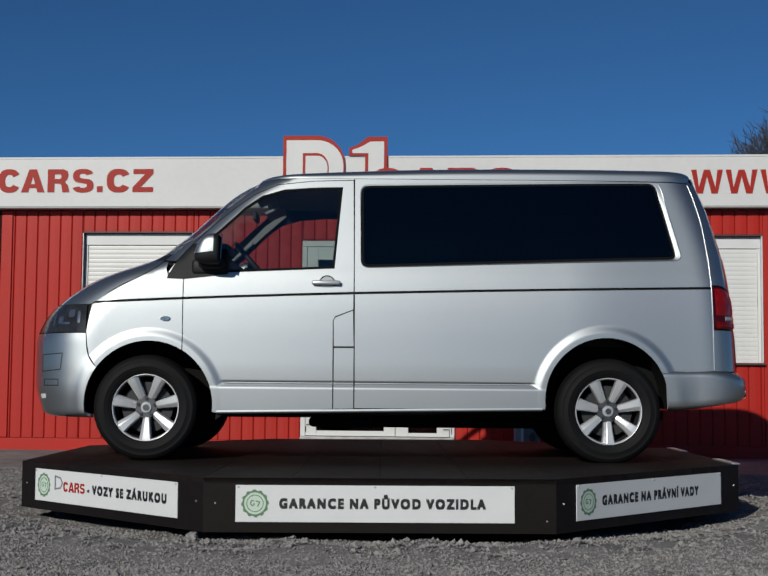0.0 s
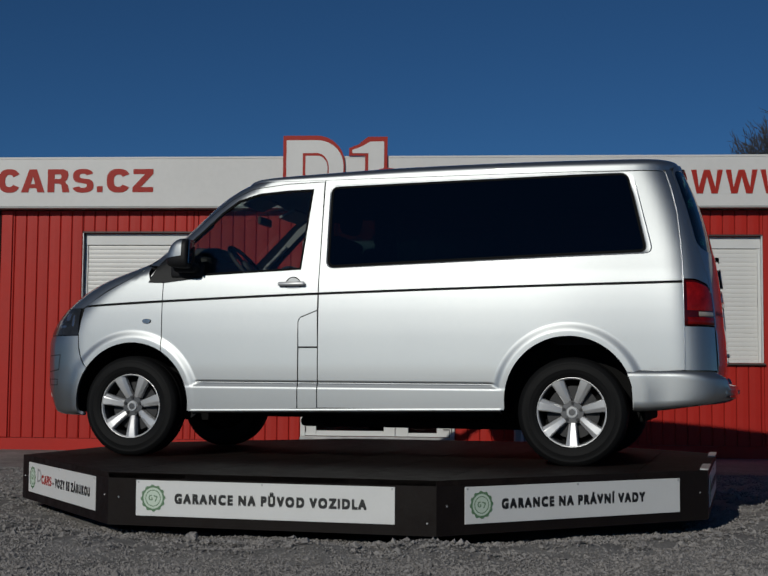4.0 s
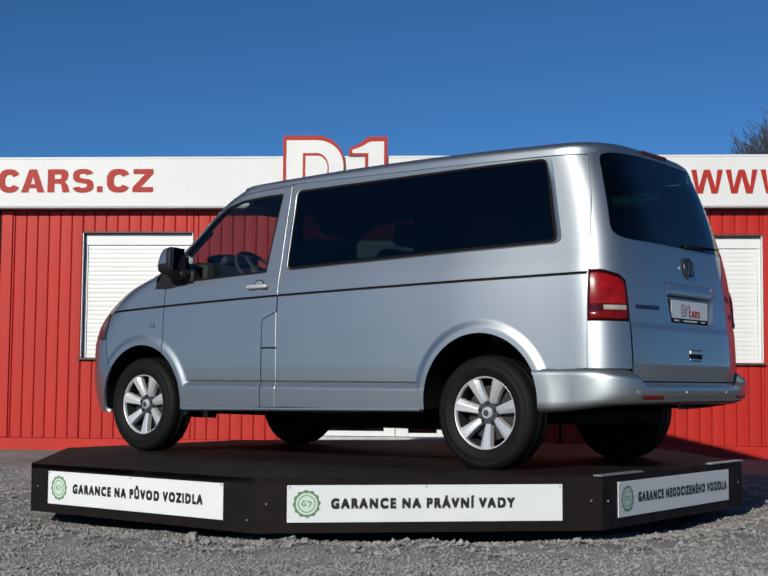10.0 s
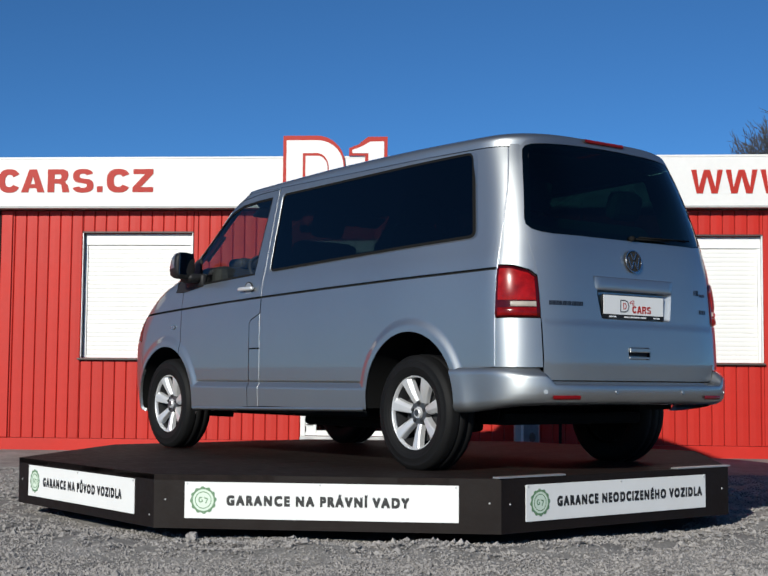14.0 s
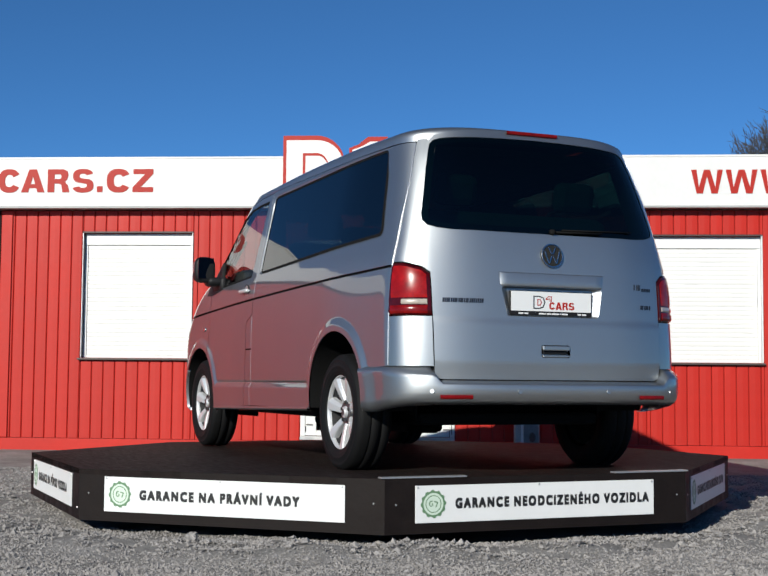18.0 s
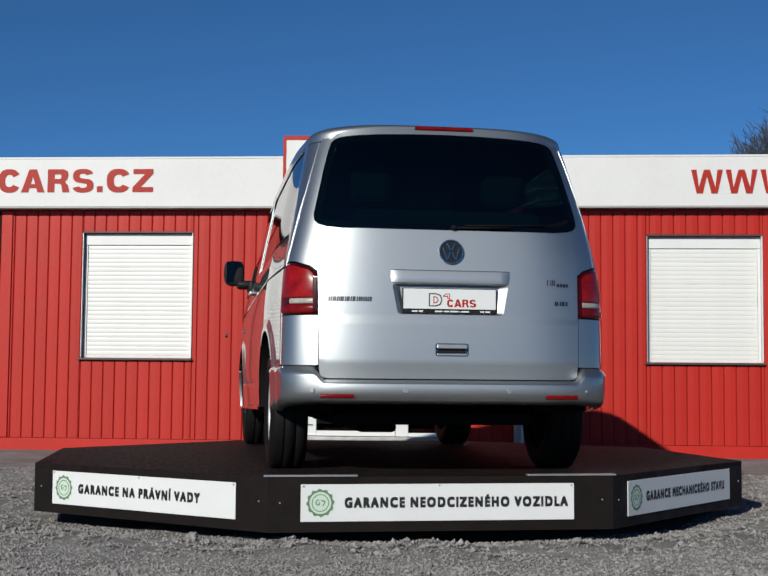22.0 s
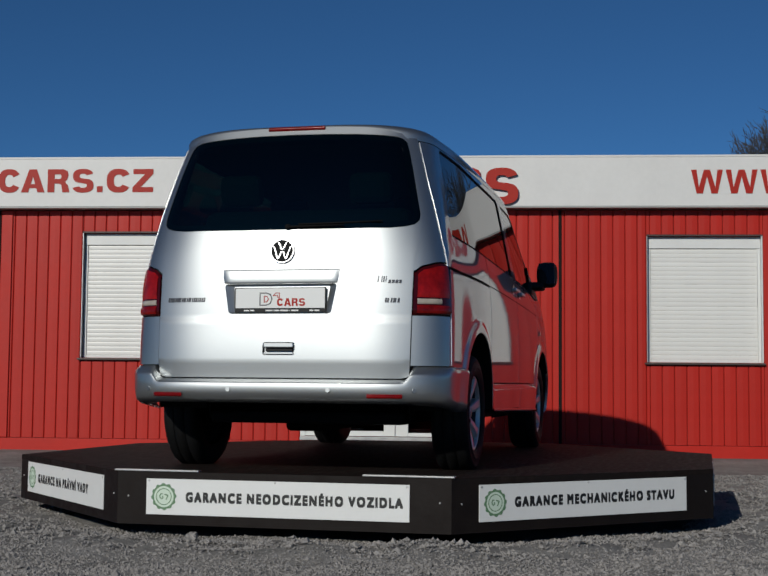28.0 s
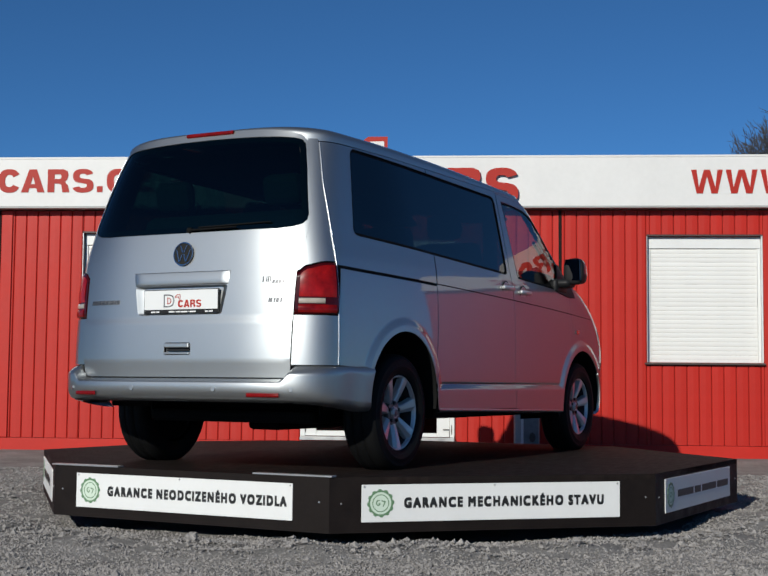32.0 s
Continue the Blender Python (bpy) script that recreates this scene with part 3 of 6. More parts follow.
def build_turntable():
    tt = empty("turntable", pose(0, 0, DECK), label="low octagonal turntable of dark brown boards on the gravel", category="turntable")
    # deck boards: strips along y, cut to the octagon
    tan = math.tan(math.pi / 8)
    def half(x):
        return min(APO, APO * math.sqrt(2) - abs(x)) if abs(x) > APO * tan else APO
    edges = [-APO, -1.9, -APO * tan, -0.475, 0.0, 0.475, APO * tan, 1.9, APO]
    for x0, x1 in zip(edges, edges[1:]):
        g = 0.002
        bm = bmesh.new()
        pts = [(x0 + g, -half(x0)), (x1 - g, -half(x1)), (x1 - g, half(x1)), (x0 + g, half(x0))]
        lo = [bm.verts.new((x, y, -0.03)) for x, y in pts]
        hi = [bm.verts.new((x, y, 0.0)) for x, y in pts]
        bm.faces.new(hi)
        bm.faces.new(lo[::-1])
        for i in range(4):
            bm.faces.new((lo[i], lo[(i + 1) % 4], hi[(i + 1) % 4], hi[i]))
        part("deck_board", bm, DECK_BROWN, tt)
    # skirts
    hs = SIDE / 2
    words = {0: "GARANCE NA P\u016eVOD VOZIDLA", 1: "GARANCE NA PR\u00c1VN\u00cd VADY", 2: "GARANCE NEODCIZEN\u00c9HO VOZIDLA",
             3: "GARANCE MECHANICK\u00c9HO STAVU", 7: "- VOZY SE Z\u00c1RUKOU"}
    widths = {0: 1.11, 1: 1.0, 2: 1.23, 3: 1.165, 7: 0.80}
    skirt = None
    screw = None
    for k in range(8):
        m = pose(0, 0, 0, 0, 0, 45 * k)
        if skirt is None:
            bm = bmesh.new()
            o = [(-hs, 0), (hs, 0), (hs - 0.02, 0.04), (-hs + 0.02, 0.04)]
            lo = [bm.verts.new((x, -APO + y, -0.292)) for x, y in o]
            hi = [bm.verts.new((x, -APO + y, -0.002)) for x, y in o]
            bm.faces.new(hi)
            bm.faces.new(lo[::-1])
            for i in range(4):
                bm.faces.new((lo[i], lo[(i + 1) % 4], hi[(i + 1) % 4], hi[i]))
            skirt = part("skirt_panel", bm, SKIRT, tt)
            skirt.matrix_basis = m
        else:
            again(skirt, m, tt)
        # sign
        cx = -0.025
        sg = part("sign_panel", boxed(cx - 0.75, cx + 0.75, -APO - 0.006, -APO - 0.001, -0.236, -0.039, 0.0012), SIGN_WHITE, tt, "white sheet sign with a green emblem and black print")
        sg.matrix_basis = m
        yy = -APO - 0.0062
        emblem(sg, cx - 0.75 + 0.105, yy, -0.137, 0.075)
        if k in words:
            letter_row(words[k], cx - 0.75 + (0.235 if k != 7 else 0.60), yy, -0.165, widths[k], 0.057, 0.16, 1.10, SIGN_BLACK, sg)
        else:
            for j, w in enumerate((0.34, 0.14, 0.34, 0.28)):
                x0 = cx - 0.5 + (0, 0.37, 0.54, 0.91)[j]
                part("print_bar", boxed(x0, x0 + w, yy - 0.0012, yy, -0.158, -0.116), SIGN_BLACK, sg, "black bar of print")
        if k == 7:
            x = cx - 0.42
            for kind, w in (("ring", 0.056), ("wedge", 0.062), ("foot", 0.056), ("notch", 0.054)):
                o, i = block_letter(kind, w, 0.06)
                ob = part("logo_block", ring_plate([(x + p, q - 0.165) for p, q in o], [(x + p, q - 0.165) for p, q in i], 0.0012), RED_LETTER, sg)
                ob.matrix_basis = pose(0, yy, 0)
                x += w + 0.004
            bm = ring_plate([(cx - 0.52, -0.16), (cx - 0.52, -0.07), (cx - 0.45, -0.08), (cx - 0.42, -0.115), (cx - 0.45, -0.15)], [(cx - 0.505, -0.148), (cx - 0.505, -0.082), (cx - 0.455, -0.09), (cx - 0.437, -0.115), (cx - 0.455, -0.14)], 0.0012)
            bmesh.ops.translate(bm, vec=(0, yy, 0), verts=bm.verts[:])
            part("logo_mark", bm, ALU, sg)
        for x, z in ((cx - 0.735, -0.05), (cx, -0.048), (cx + 0.735, -0.05), (-hs + 0.065, -0.137)) + (((hs - 0.05, -0.225),) if k == 0 else ((hs - 0.062, -0.13),)):
            if screw is None:
                bm = cylinder(bmesh.new(), 0.006, 0.004, 0.004, pose(0, 0, 0, 90, 0, 0), 8)
                screw = part("screw", bm, ALU, tt, "small metal screw")
                screw.matrix_basis = m @ pose(x, -APO - 0.008, z)
            else:
                again(screw, m @ pose(x, -APO - (0.008 if abs(x) < 0.8 else 0.002), z), tt)
    # drive-on edge plates
    for y in (-0.72, 0.716):
        part("edge_plate", boxed(APO - 0.045, APO + 0.006, y - 0.25, y + 0.25, 0.001, 0.010, 0.002), ALU, tt, "grey metal drive-on plate")
    # dark hub and runners under the skirts
    bm = cylinder(bmesh.new(), 1.6, 1.6, 0.30, pose(0, 0, -0.19), 48)
    part("hub_drum", bm, RUBBER_DARK, tt)
    return tt


# ---------------------------------------------------------------- bare tree beyond the roof
def build_tree(x, y, h, seed, spread=0.75):
    rng = random.Random(seed)
    tree = empty("bare_tree", pose(x, y, 0.1), label="bare leafless tree beyond the office roof", category="tree", group="bare trees beyond the roof")
    V, F = [], []
    TV, TF = [], []
    def limb(p, d, length, r, depth):
        n = 4
        store, fs = (V, F) if depth < 2 else (TV, TF)
        prev = None
        for i in range(n + 1):
            q = p + d * (length * i / n)
            k = r * (1 - 0.6 * i / n)
            side = d.orthogonal().normalized()
            up = d.cross(side)
            ring = []
            for j in range(5):
                a = 2 * math.pi * j / 5
                ring.append(len(store))
                store.append(tuple(q + (side * math.cos(a) + up * math.sin(a)) * k))
            if prev:
                for j in range(5):
                    fs.append((prev[j], prev[(j + 1) % 5], ring[(j + 1) % 5], ring[j]))
            prev = ring
            if i >= 1 and depth < 5:
                for _ in range((2, 2, 3, 2, 1)[depth]):
                    e = (d + Vector((rng.uniform(-1, 1), rng.uniform(-1, 1), rng.uniform(-0.2, 0.9))) * spread).normalized()
                    if rng.random() < 0.85:
                        limb(q, e, length * rng.uniform(0.4, 0.65), max(0.014, k * 0.55), depth + 1)
            d = (d + Vector((rng.uniform(-1, 1), rng.uniform(-1, 1), rng.uniform(-0.3, 0.5))) * 0.16).normalized()
    limb(Vector((0, 0, 0)), Vector((0, 0, 1)), h * 0.55, 0.16, 0)
    for name, v, f in (("trunk", V, F), ("crown", TV, TF)):
        me = bpy.data.meshes.new(name)
        me.from_pydata(v, [], f)
        me.materials.append(BARK)
        ob = new(name, me)
        ob.parent = tree
        tagged(ob, "bare branching twigs" if name == "crown" else "grey trunk and limbs")
    return tree


# ---------------------------------------------------------------- the van
# Van space: x to its tail, nose at -x, y across, z up from the deck.
PAINT = material("silver_metallic_paint", (0.93, 0.965, 0.985), 0.44, 0.95, edge=0.05, vary=0.015, scale=2.0, coat=1.0, fleck=0.05)
GLINT_BEAD = material("polished_silver_edge", (0.62, 0.63, 0.64), 0.35, 0.9, coat=1.0)
# bright metal flakes under a greyish clear coat, which scatter most widely when looked at squarely
_nt = PAINT.node_tree
_nt.nodes["Principled BSDF"].inputs["Coat Tint"].default_value = (0.49, 0.49, 0.49, 1)
_lw, _mr = _nt.nodes.new("ShaderNodeLayerWeight"), _nt.nodes.new("ShaderNodeMapRange")
_mr.interpolation_type = 'SMOOTHSTEP'
_mr.inputs[1].default_value, _mr.inputs[2].default_value = 0.04, 0.30
_mr.inputs[3].default_value, _mr.inputs[4].default_value = 0.50, 0.42
_nt.links.new(_lw.outputs["Facing"], _mr.inputs[0])
_nt.links.new(_mr.outputs[0], _nt.nodes["Principled BSDF"].inputs["Roughness"])
BLACK_TRIM = material("black_plastic_trim", (0.010, 0.010, 0.011), 0.55, spec=0.25, vary=0.1, scale=20)
SHELL_DARK = material("dark_panel_gap", (0.006, 0.006, 0.006), 0.9)
TYRE = material("black_tyre_rubber", (0.0050, 0.0050, 0.0053), 0.66, spec=0.16, vary=0.15, scale=10, bump=0.1, bump_scale=90)
RIM = material("silver_alloy", (0.58, 0.58, 0.585), 0.38, 0.48, vary=0.03, scale=10, coat=0.35)
# alloy darkened to carry the shade of the recessed hub
RIM_HUB = material("shaded_alloy_hub", (0.12, 0.12, 0.123), 0.38, 0.8, vary=0.1, scale=30)
HANDLE_CUP = material("silver_handle_dish", (0.42, 0.43, 0.435), 0.45, 0.8)
# steel tone holds the shade behind the spokes
RIM_DARK = material("shadowed_brake_steel", (0.03, 0.03, 0.032), 0.6, 0.4, vary=0.1)
LAMP_RED = material("red_lamp_plastic", (0.22, 0.004, 0.0045), 0.24, spec=0.22, vary=0.35, scale=16, coat=0.1)
LAMP_MID = material("red_reflector_plastic", (0.15, 0.003, 0.0035), 0.18, spec=0.22, vary=0.35, scale=16, coat=0.1)
LAMP_DEEP = material("deep_red_lamp_plastic", (0.040, 0.0015, 0.002), 0.12, spec=0.3, vary=0.3, scale=14, coat=0.1)
LAMP_CLEAR = material("pale_lamp_plastic", (0.36, 0.31, 0.26), 0.25, vary=0.2, scale=20, coat=1.0)
LAMP_DARK = material("dark_headlamp_housing", (0.025, 0.026, 0.028), 0.2, 0.1, spec=0.3, vary=0.3, scale=15, coat=0.15)
LAMP_INNER = material("lamp_reflector", (0.40, 0.40, 0.41), 0.22, 0.9, vary=0.2, scale=30)
SEAT = material("dark_grey_seat_cloth", (0.035, 0.035, 0.038), 0.9, vary=0.15, scale=20, bump=0.2, bump_scale=200)
CABIN = material("grey_cabin_trim", (0.20, 0.20, 0.20), 0.7, vary=0.06, scale=8)
CABIN_DARK = material("dark_cabin_trim", (0.02, 0.02, 0.021), 0.7, vary=0.1, scale=8)
PLATE_WHITE = material("white_plate", (0.66, 0.66, 0.65), 0.35)
# mirror darkened by colour, in place of a dark reflection
MIRROR_GLASS = material("dimming_mirror_glass", (0.10, 0.10, 0.11), 0.05, 1.0)
GLASS_CLEAR = glass("lightly_tinted_glass", (0.62, 0.68, 0.66), base=0.085)
GLASS_DARK = glass("privacy_glass", (0.07, 0.20, 0.175))
GLASS_SIDE = glass("dark_privacy_glass", (0.022, 0.036, 0.036), base=0.060)
BADGE = material("dark_chrome_badge", (0.09, 0.09, 0.095), 0.35, 0.9)
EMBLEM = material("polished_chrome", (0.50, 0.50, 0.51), 0.16, 1.0)

YC = 0.02
NF, NR, AR = 2.4, 3.6, 0.35


def smooth_curve(pts):
    """A monotone cubic through (t, value) pairs."""
    xs = np.array([p[0] for p in pts], float)
    ys = np.array([p[1] for p in pts], float)
    h = np.diff(xs)
    d = np.diff(ys) / h
    m = np.zeros(len(xs))
    m[0], m[-1] = d[0], d[-1]
    for i in range(1, len(xs) - 1):
        if d[i - 1] * d[i] > 0:
            w1, w2 = 2 * h[i] + h[i - 1], h[i] + 2 * h[i - 1]
            m[i] = (w1 + w2) / (w1 / d[i - 1] + w2 / d[i])
    def f(t):
        t = min(max(t, xs[0]), xs[-1])
        i = min(int(np.searchsorted(xs, t, side="right")) - 1, len(h) - 1)
        s = (t - xs[i]) / h[i]
        return float(ys[i] * (1 + 2 * s) * (1 - s) ** 2 + m[i] * h[i] * s * (1 - s) ** 2 + ys[i + 1] * s * s * (3 - 2 * s) + m[i + 1] * h[i] * s * s * (s - 1))
    return f


half_width = smooth_curve([(0.2, 0.925), (0.45, 0.938), (0.62, 0.943), (0.8, 0.942), (0.95, 0.938), (1.05, 0.932), (1.15, 0.922), (1.20, 0.9145), (1.235, 0.907), (1.262, 0.9005), (1.45, 0.862), (1.7, 0.809), (1.90, 0.766)])
front_mid = smooth_curve([(0.25, -2.33), (0.33, -2.36), (0.5, -2.40), (0.75, -2.40), (0.88, -2.36), (0.98, -2.29), (1.07, -2.19), (1.19, -1.99), (1.27, -1.77), (1.33, -1.585), (1.42, -1.46), (1.49, -1.37), (1.64, -1.21), (1.78, -1.05), (1.86, -0.90), (1.92, -0.7)])
front_depth = smooth_curve([(0.2, 0.55), (1.0, 0.55), (1.25, 0.48), (1.38, 0.36), (2.0, 0.36)])
rear_mid = smooth_curve([(0.2, 2.40), (0.6, 2.40), (0.9, 2.385), (1.16, 2.36), (1.32, 2.335), (1.555, 2.275), (1.755, 2.205), (1.86, 2.158), (1.95, 2.118)])
ARCHES = [(-1.502, 0.352, 0.412), (1.459, 0.408, 0.398)]
front_seam = smooth_curve([(0.80, -1.92), (1.0, -1.90), (1.018, -1.872), (1.12, -1.72), (1.215, -1.53), (1.27, -1.455), (1.30, -1.43), (1.33, -1.40), (1.49, -1.213), (1.64, -1.048), (1.78, -0.888), (1.86, -0.77)])
rear_seam = smooth_curve([(0.55, 2.165), (0.88, 2.160), (1.15, 2.155), (1.557, 2.12), (1.75, 2.075), (1.86, 2.04)])
belt = smooth_curve([(-1.95, 1.012), (-1.29, 1.045), (-0.18, 1.087), (2.2, 1.144)])


def smoothstep(a, b, t):
    t = min(1, max(0, (t - a) / (b - a)))
    return t * t * (3 - 2 * t)


def side_y(x, z):
    """Half width of the body at x, z, with the flared wheel arches and the sill ledge."""
    w = half_width(z)
    x0 = front_mid(z) + front_depth(z)
    xr = rear_mid(z) - AR
    k = 1.0
    if x < x0:
        k = max(0.0, 1 - ((x0 - x) / front_depth(z)) ** NF) ** (1 / NF)
    elif x > xr:
        k = max(0.0, 1 - ((x - xr) / AR) ** NR) ** (1 / NR)
    y = w * k
    y -= 0.038 * smoothstep(1.2, 2.2, x)
    flare = 0.0
    for cx, cz, r in ARCHES:
        d = math.hypot(x - cx, z - cz)
        flare = max(flare, 0.014 * (1 - smoothstep(r + 0.030, r + 0.090, d)))
    if -1.2 < x < 1.2:
        # the sill stands out below a crease and runs into the arches
        ledge = 0.0155 * (1 - smoothstep(0.464, 0.500, z))
        crease = 0.007 * math.exp(-((z - 0.504) / 0.006) ** 2)
        h = max(0.0, 0.006 - abs(flare - ledge)) / 0.006
        flare = max(flare, ledge) + 0.001 * h * h * (min(flare, ledge) > 0.0005) - crease * min(smoothstep(r + 0.070, r + 0.115, math.hypot(x - cx, z - cz)) for cx, cz, r in ARCHES)
    y += flare
    return y


def rear_x(y, z):
    w = half_width(z) - 0.038
    drop = AR - AR * max(0.0, 1 - min(1, abs(y) / w) ** NR) ** (1 / NR)
    return rear_mid(z) - drop * (0.5 + 0.5 * smoothstep(0.35, 0.70, abs(y)))


def side_at(sign, off=0.0):
    def f(x, z):
        return Vector((x, YC + sign * (side_y(x, z) + off), z))
    return f


def rear_at(off=0.0):
    def f(y, z):
        return Vector((rear_x(y, z) + off, YC + y, z))
    return f


def shrink_outline(pts, d):
    """The outline moved inwards by d."""
    n = len(pts)
    area = sum(pts[i - 1][0] * pts[i][1] - pts[i][0] * pts[i - 1][1] for i in range(n))
    s = 1 if area > 0 else -1
    out = []
    for i in range(n):
        p, q, r = Vector(pts[i - 1]), Vector(pts[i]), Vector(pts[(i + 1) % n])
        a, b = (q - p), (r - q)
        if a.length < 1e-9 or b.length < 1e-9:
            out.append(tuple(q))
            continue
        a.normalize()
        b.normalize()
        na, nb = Vector((-a.y, a.x)) * s, Vector((-b.y, b.x)) * s
        m = na + nb
        k = m.dot(na)
        m = m / k if k > 0.35 else m
        out.append(tuple(q + m * d))
    return out


def inside(poly, x, y):
    c = False
    for i in range(len(poly)):
        (x0, y0), (x1, y1) = poly[i], poly[i - 1]
        if (y0 > y) != (y1 > y) and x < (x1 - x0) * (y - y0) / (y1 - y0) + x0:
            c = not c
    return c


def densify(pts, step):
    out = []
    for i in range(len(pts)):
        p, q = pts[i], pts[(i + 1) % len(pts)]
        n = max(1, int(math.ceil(math.dist(p, q) / step)))
        out += [(p[0] + (q[0] - p[0]) * k / n, p[1] + (q[1] - p[1]) * k / n) for k in range(n)]
    return out


def rounded(pts, r, n=5):
    """The outline with its corners rounded by r."""
    out = []
    for i in range(len(pts)):
        p, q, s = Vector(pts[i - 1]), Vector(pts[i]), Vector(pts[(i + 1) % len(pts)])
        a, b = p - q, s - q
        k = min(r, a.length * 0.45, b.length * 0.45)
        a, b = q + a.normalized() * k, q + b.normalized() * k
        for j in range(n + 1):
            t = j / n
            out.append(tuple(a * (1 - t) ** 2 + q * 2 * t * (1 - t) + b * t * t))
    return out


def sheet(outlines, surf, out_dir, step=0.05, holes=(), flange=0.0045, rings=False):
    """Pressed sheet: flat outlines laid on a curved surface, with edges turned in. Gives verts, faces, normals."""
    from mathutils.geometry import delaunay_2d_cdt
    V, F, N = [], [], []
    def normal(u, v):
        e = 0.004
        n = (surf(u + e, v) - surf(u - e, v)).cross(surf(u, v + e) - surf(u, v - e))
        n = n.normalized() if n.length > 1e-12 else Vector(out_dir)
        return n if n.dot(Vector(out_dir)) > 0 else -n
    for outline in outlines:
        fine = min(step, 0.012) if rings else step
        loops = [densify(outline, fine)] + [densify(h, step) for h in holes if inside(outline, sum(p[0] for p in h) / len(h), sum(p[1] for p in h) / len(h))]
        pts, edges = [], []
        for lp in loops:
            k = len(pts)
            pts += [Vector(p) for p in lp]
            edges += [(k + i, k + (i + 1) % len(lp)) for i in range(len(lp))]
        xs = [p.x for p in pts[:len(loops[0])]]
        ys = [p.y for p in pts[:len(loops[0])]]
        rim = np.array([tuple(p) for p in pts])
        gx = np.arange(min(xs) + step / 2, max(xs), step)
        gy = np.arange(min(ys) + step / 2, max(ys), step)
        for a in gx:
            for b in gy:
                if inside(loops[0], a, b) and not any(inside(h, a, b) for h in loops[1:]):
                    if rings and -1.2 < a < 1.2 and 0.445 < b < 0.53:
                        continue
                    if rings and any(math.hypot(a - cx, b - cz) < r + 0.125 for cx, cz, r in ARCHES):
                        continue
                    if np.min((rim[:, 0] - a) ** 2 + (rim[:, 1] - b) ** 2) > (0.45 * step) ** 2:
                        pts.append(Vector((a, b)))
        if rings:
            for cx, cz, r in ARCHES:
                for dr in (0.012, 0.022, 0.030, 0.038, 0.045, 0.052, 0.060, 0.070, 0.080, 0.092, 0.108, 0.124):
                    for i in range(150):
                        t = 2 * math.pi * i / 150
                        a, b = cx + (r + dr) * math.cos(t), cz + (r + dr) * math.sin(t)
                        if -1.1 < a < 1.05 and 0.450 < b < 0.528:
                            continue
                        if inside(loops[0], a, b) and not any(inside(h, a, b) for h in loops[1:]) and np.min((rim[:, 0] - a) ** 2 + (rim[:, 1] - b) ** 2) > 0.007 ** 2:
                            pts.append(Vector((a, b)))
            for z in (0.458, 0.466, 0.472, 0.478, 0.484, 0.490, 0.4945, 0.499, 0.5025, 0.506, 0.510, 0.515, 0.522):
                for a in np.arange(-1.2, 1.2, 0.02):
                    if inside(loops[0], a, z) and all(math.hypot(a - cx, z - cz) > r + 0.005 for cx, cz, r in ARCHES) and np.min((rim[:, 0] - a) ** 2 + (rim[:, 1] - z) ** 2) > 0.005 ** 2:
                        pts.append(Vector((float(a), z)))
        v, e, f, *_ = delaunay_2d_cdt(pts, edges, [], 0, 1e-7)
        k = len(V)
        for p in v:
            V.append(surf(p.x, p.y))
            N.append(normal(p.x, p.y))
        for t in f:
            cx = sum(v[i].x for i in t) / len(t)
            cy = sum(v[i].y for i in t) / len(t)
            if inside(loops[0], cx, cy) and not any(inside(h, cx, cy) for h in loops[1:]):
                t = list(t)
                fn = (V[k + t[1]] - V[k + t[0]]).cross(V[k + t[2]] - V[k + t[0]])
                if fn.dot(N[k + t[0]]) < 0:
                    t = t[::-1]
                F.append([k + i for i in t])
        if flange:
            for lp in loops:
                k = len(V)
                n = len(lp)
                for p in lp:
                    q, nn = surf(*p), normal(*p)
                    V.append(q)
                    V.append(q - nn * flange)
                    N.append(nn)
                    N.append(nn)
                for i in range(n):
                    j = (i + 1) % n
                    F.append([k + 2 * i, k + 2 * j, k + 2 * j + 1, k + 2 * i + 1])
    return V, F, N


def sheet_part(name, data, mat, parent, label=""):
    V, F, N = data
    me = bpy.data.meshes.new(name)
    me.from_pydata([tuple(v) for v in V], [], F)
    me.materials.append(mat)
    me.polygons.foreach_set("use_smooth", [True] * len(me.polygons))
    me.normals_split_custom_set_from_vertices([tuple(n) for n in N])
    ob = new(name, me)
    ob.parent = parent
    if label:
        tagged(ob, label)
    return ob


def loft(rows, close=False):
    """Faces between rows of points."""
    V, F = [], []
    n = len(rows[0])
    for r in rows:
        V += [Vector(p) for p in r]
    for j in range(len(rows) - 1):
        for i in range(n - 1 + (1 if close else 0)):
            a, b = j * n + i, j * n + (i + 1) % n
            F.append((a, b, b + n, a + n))
    return V, F


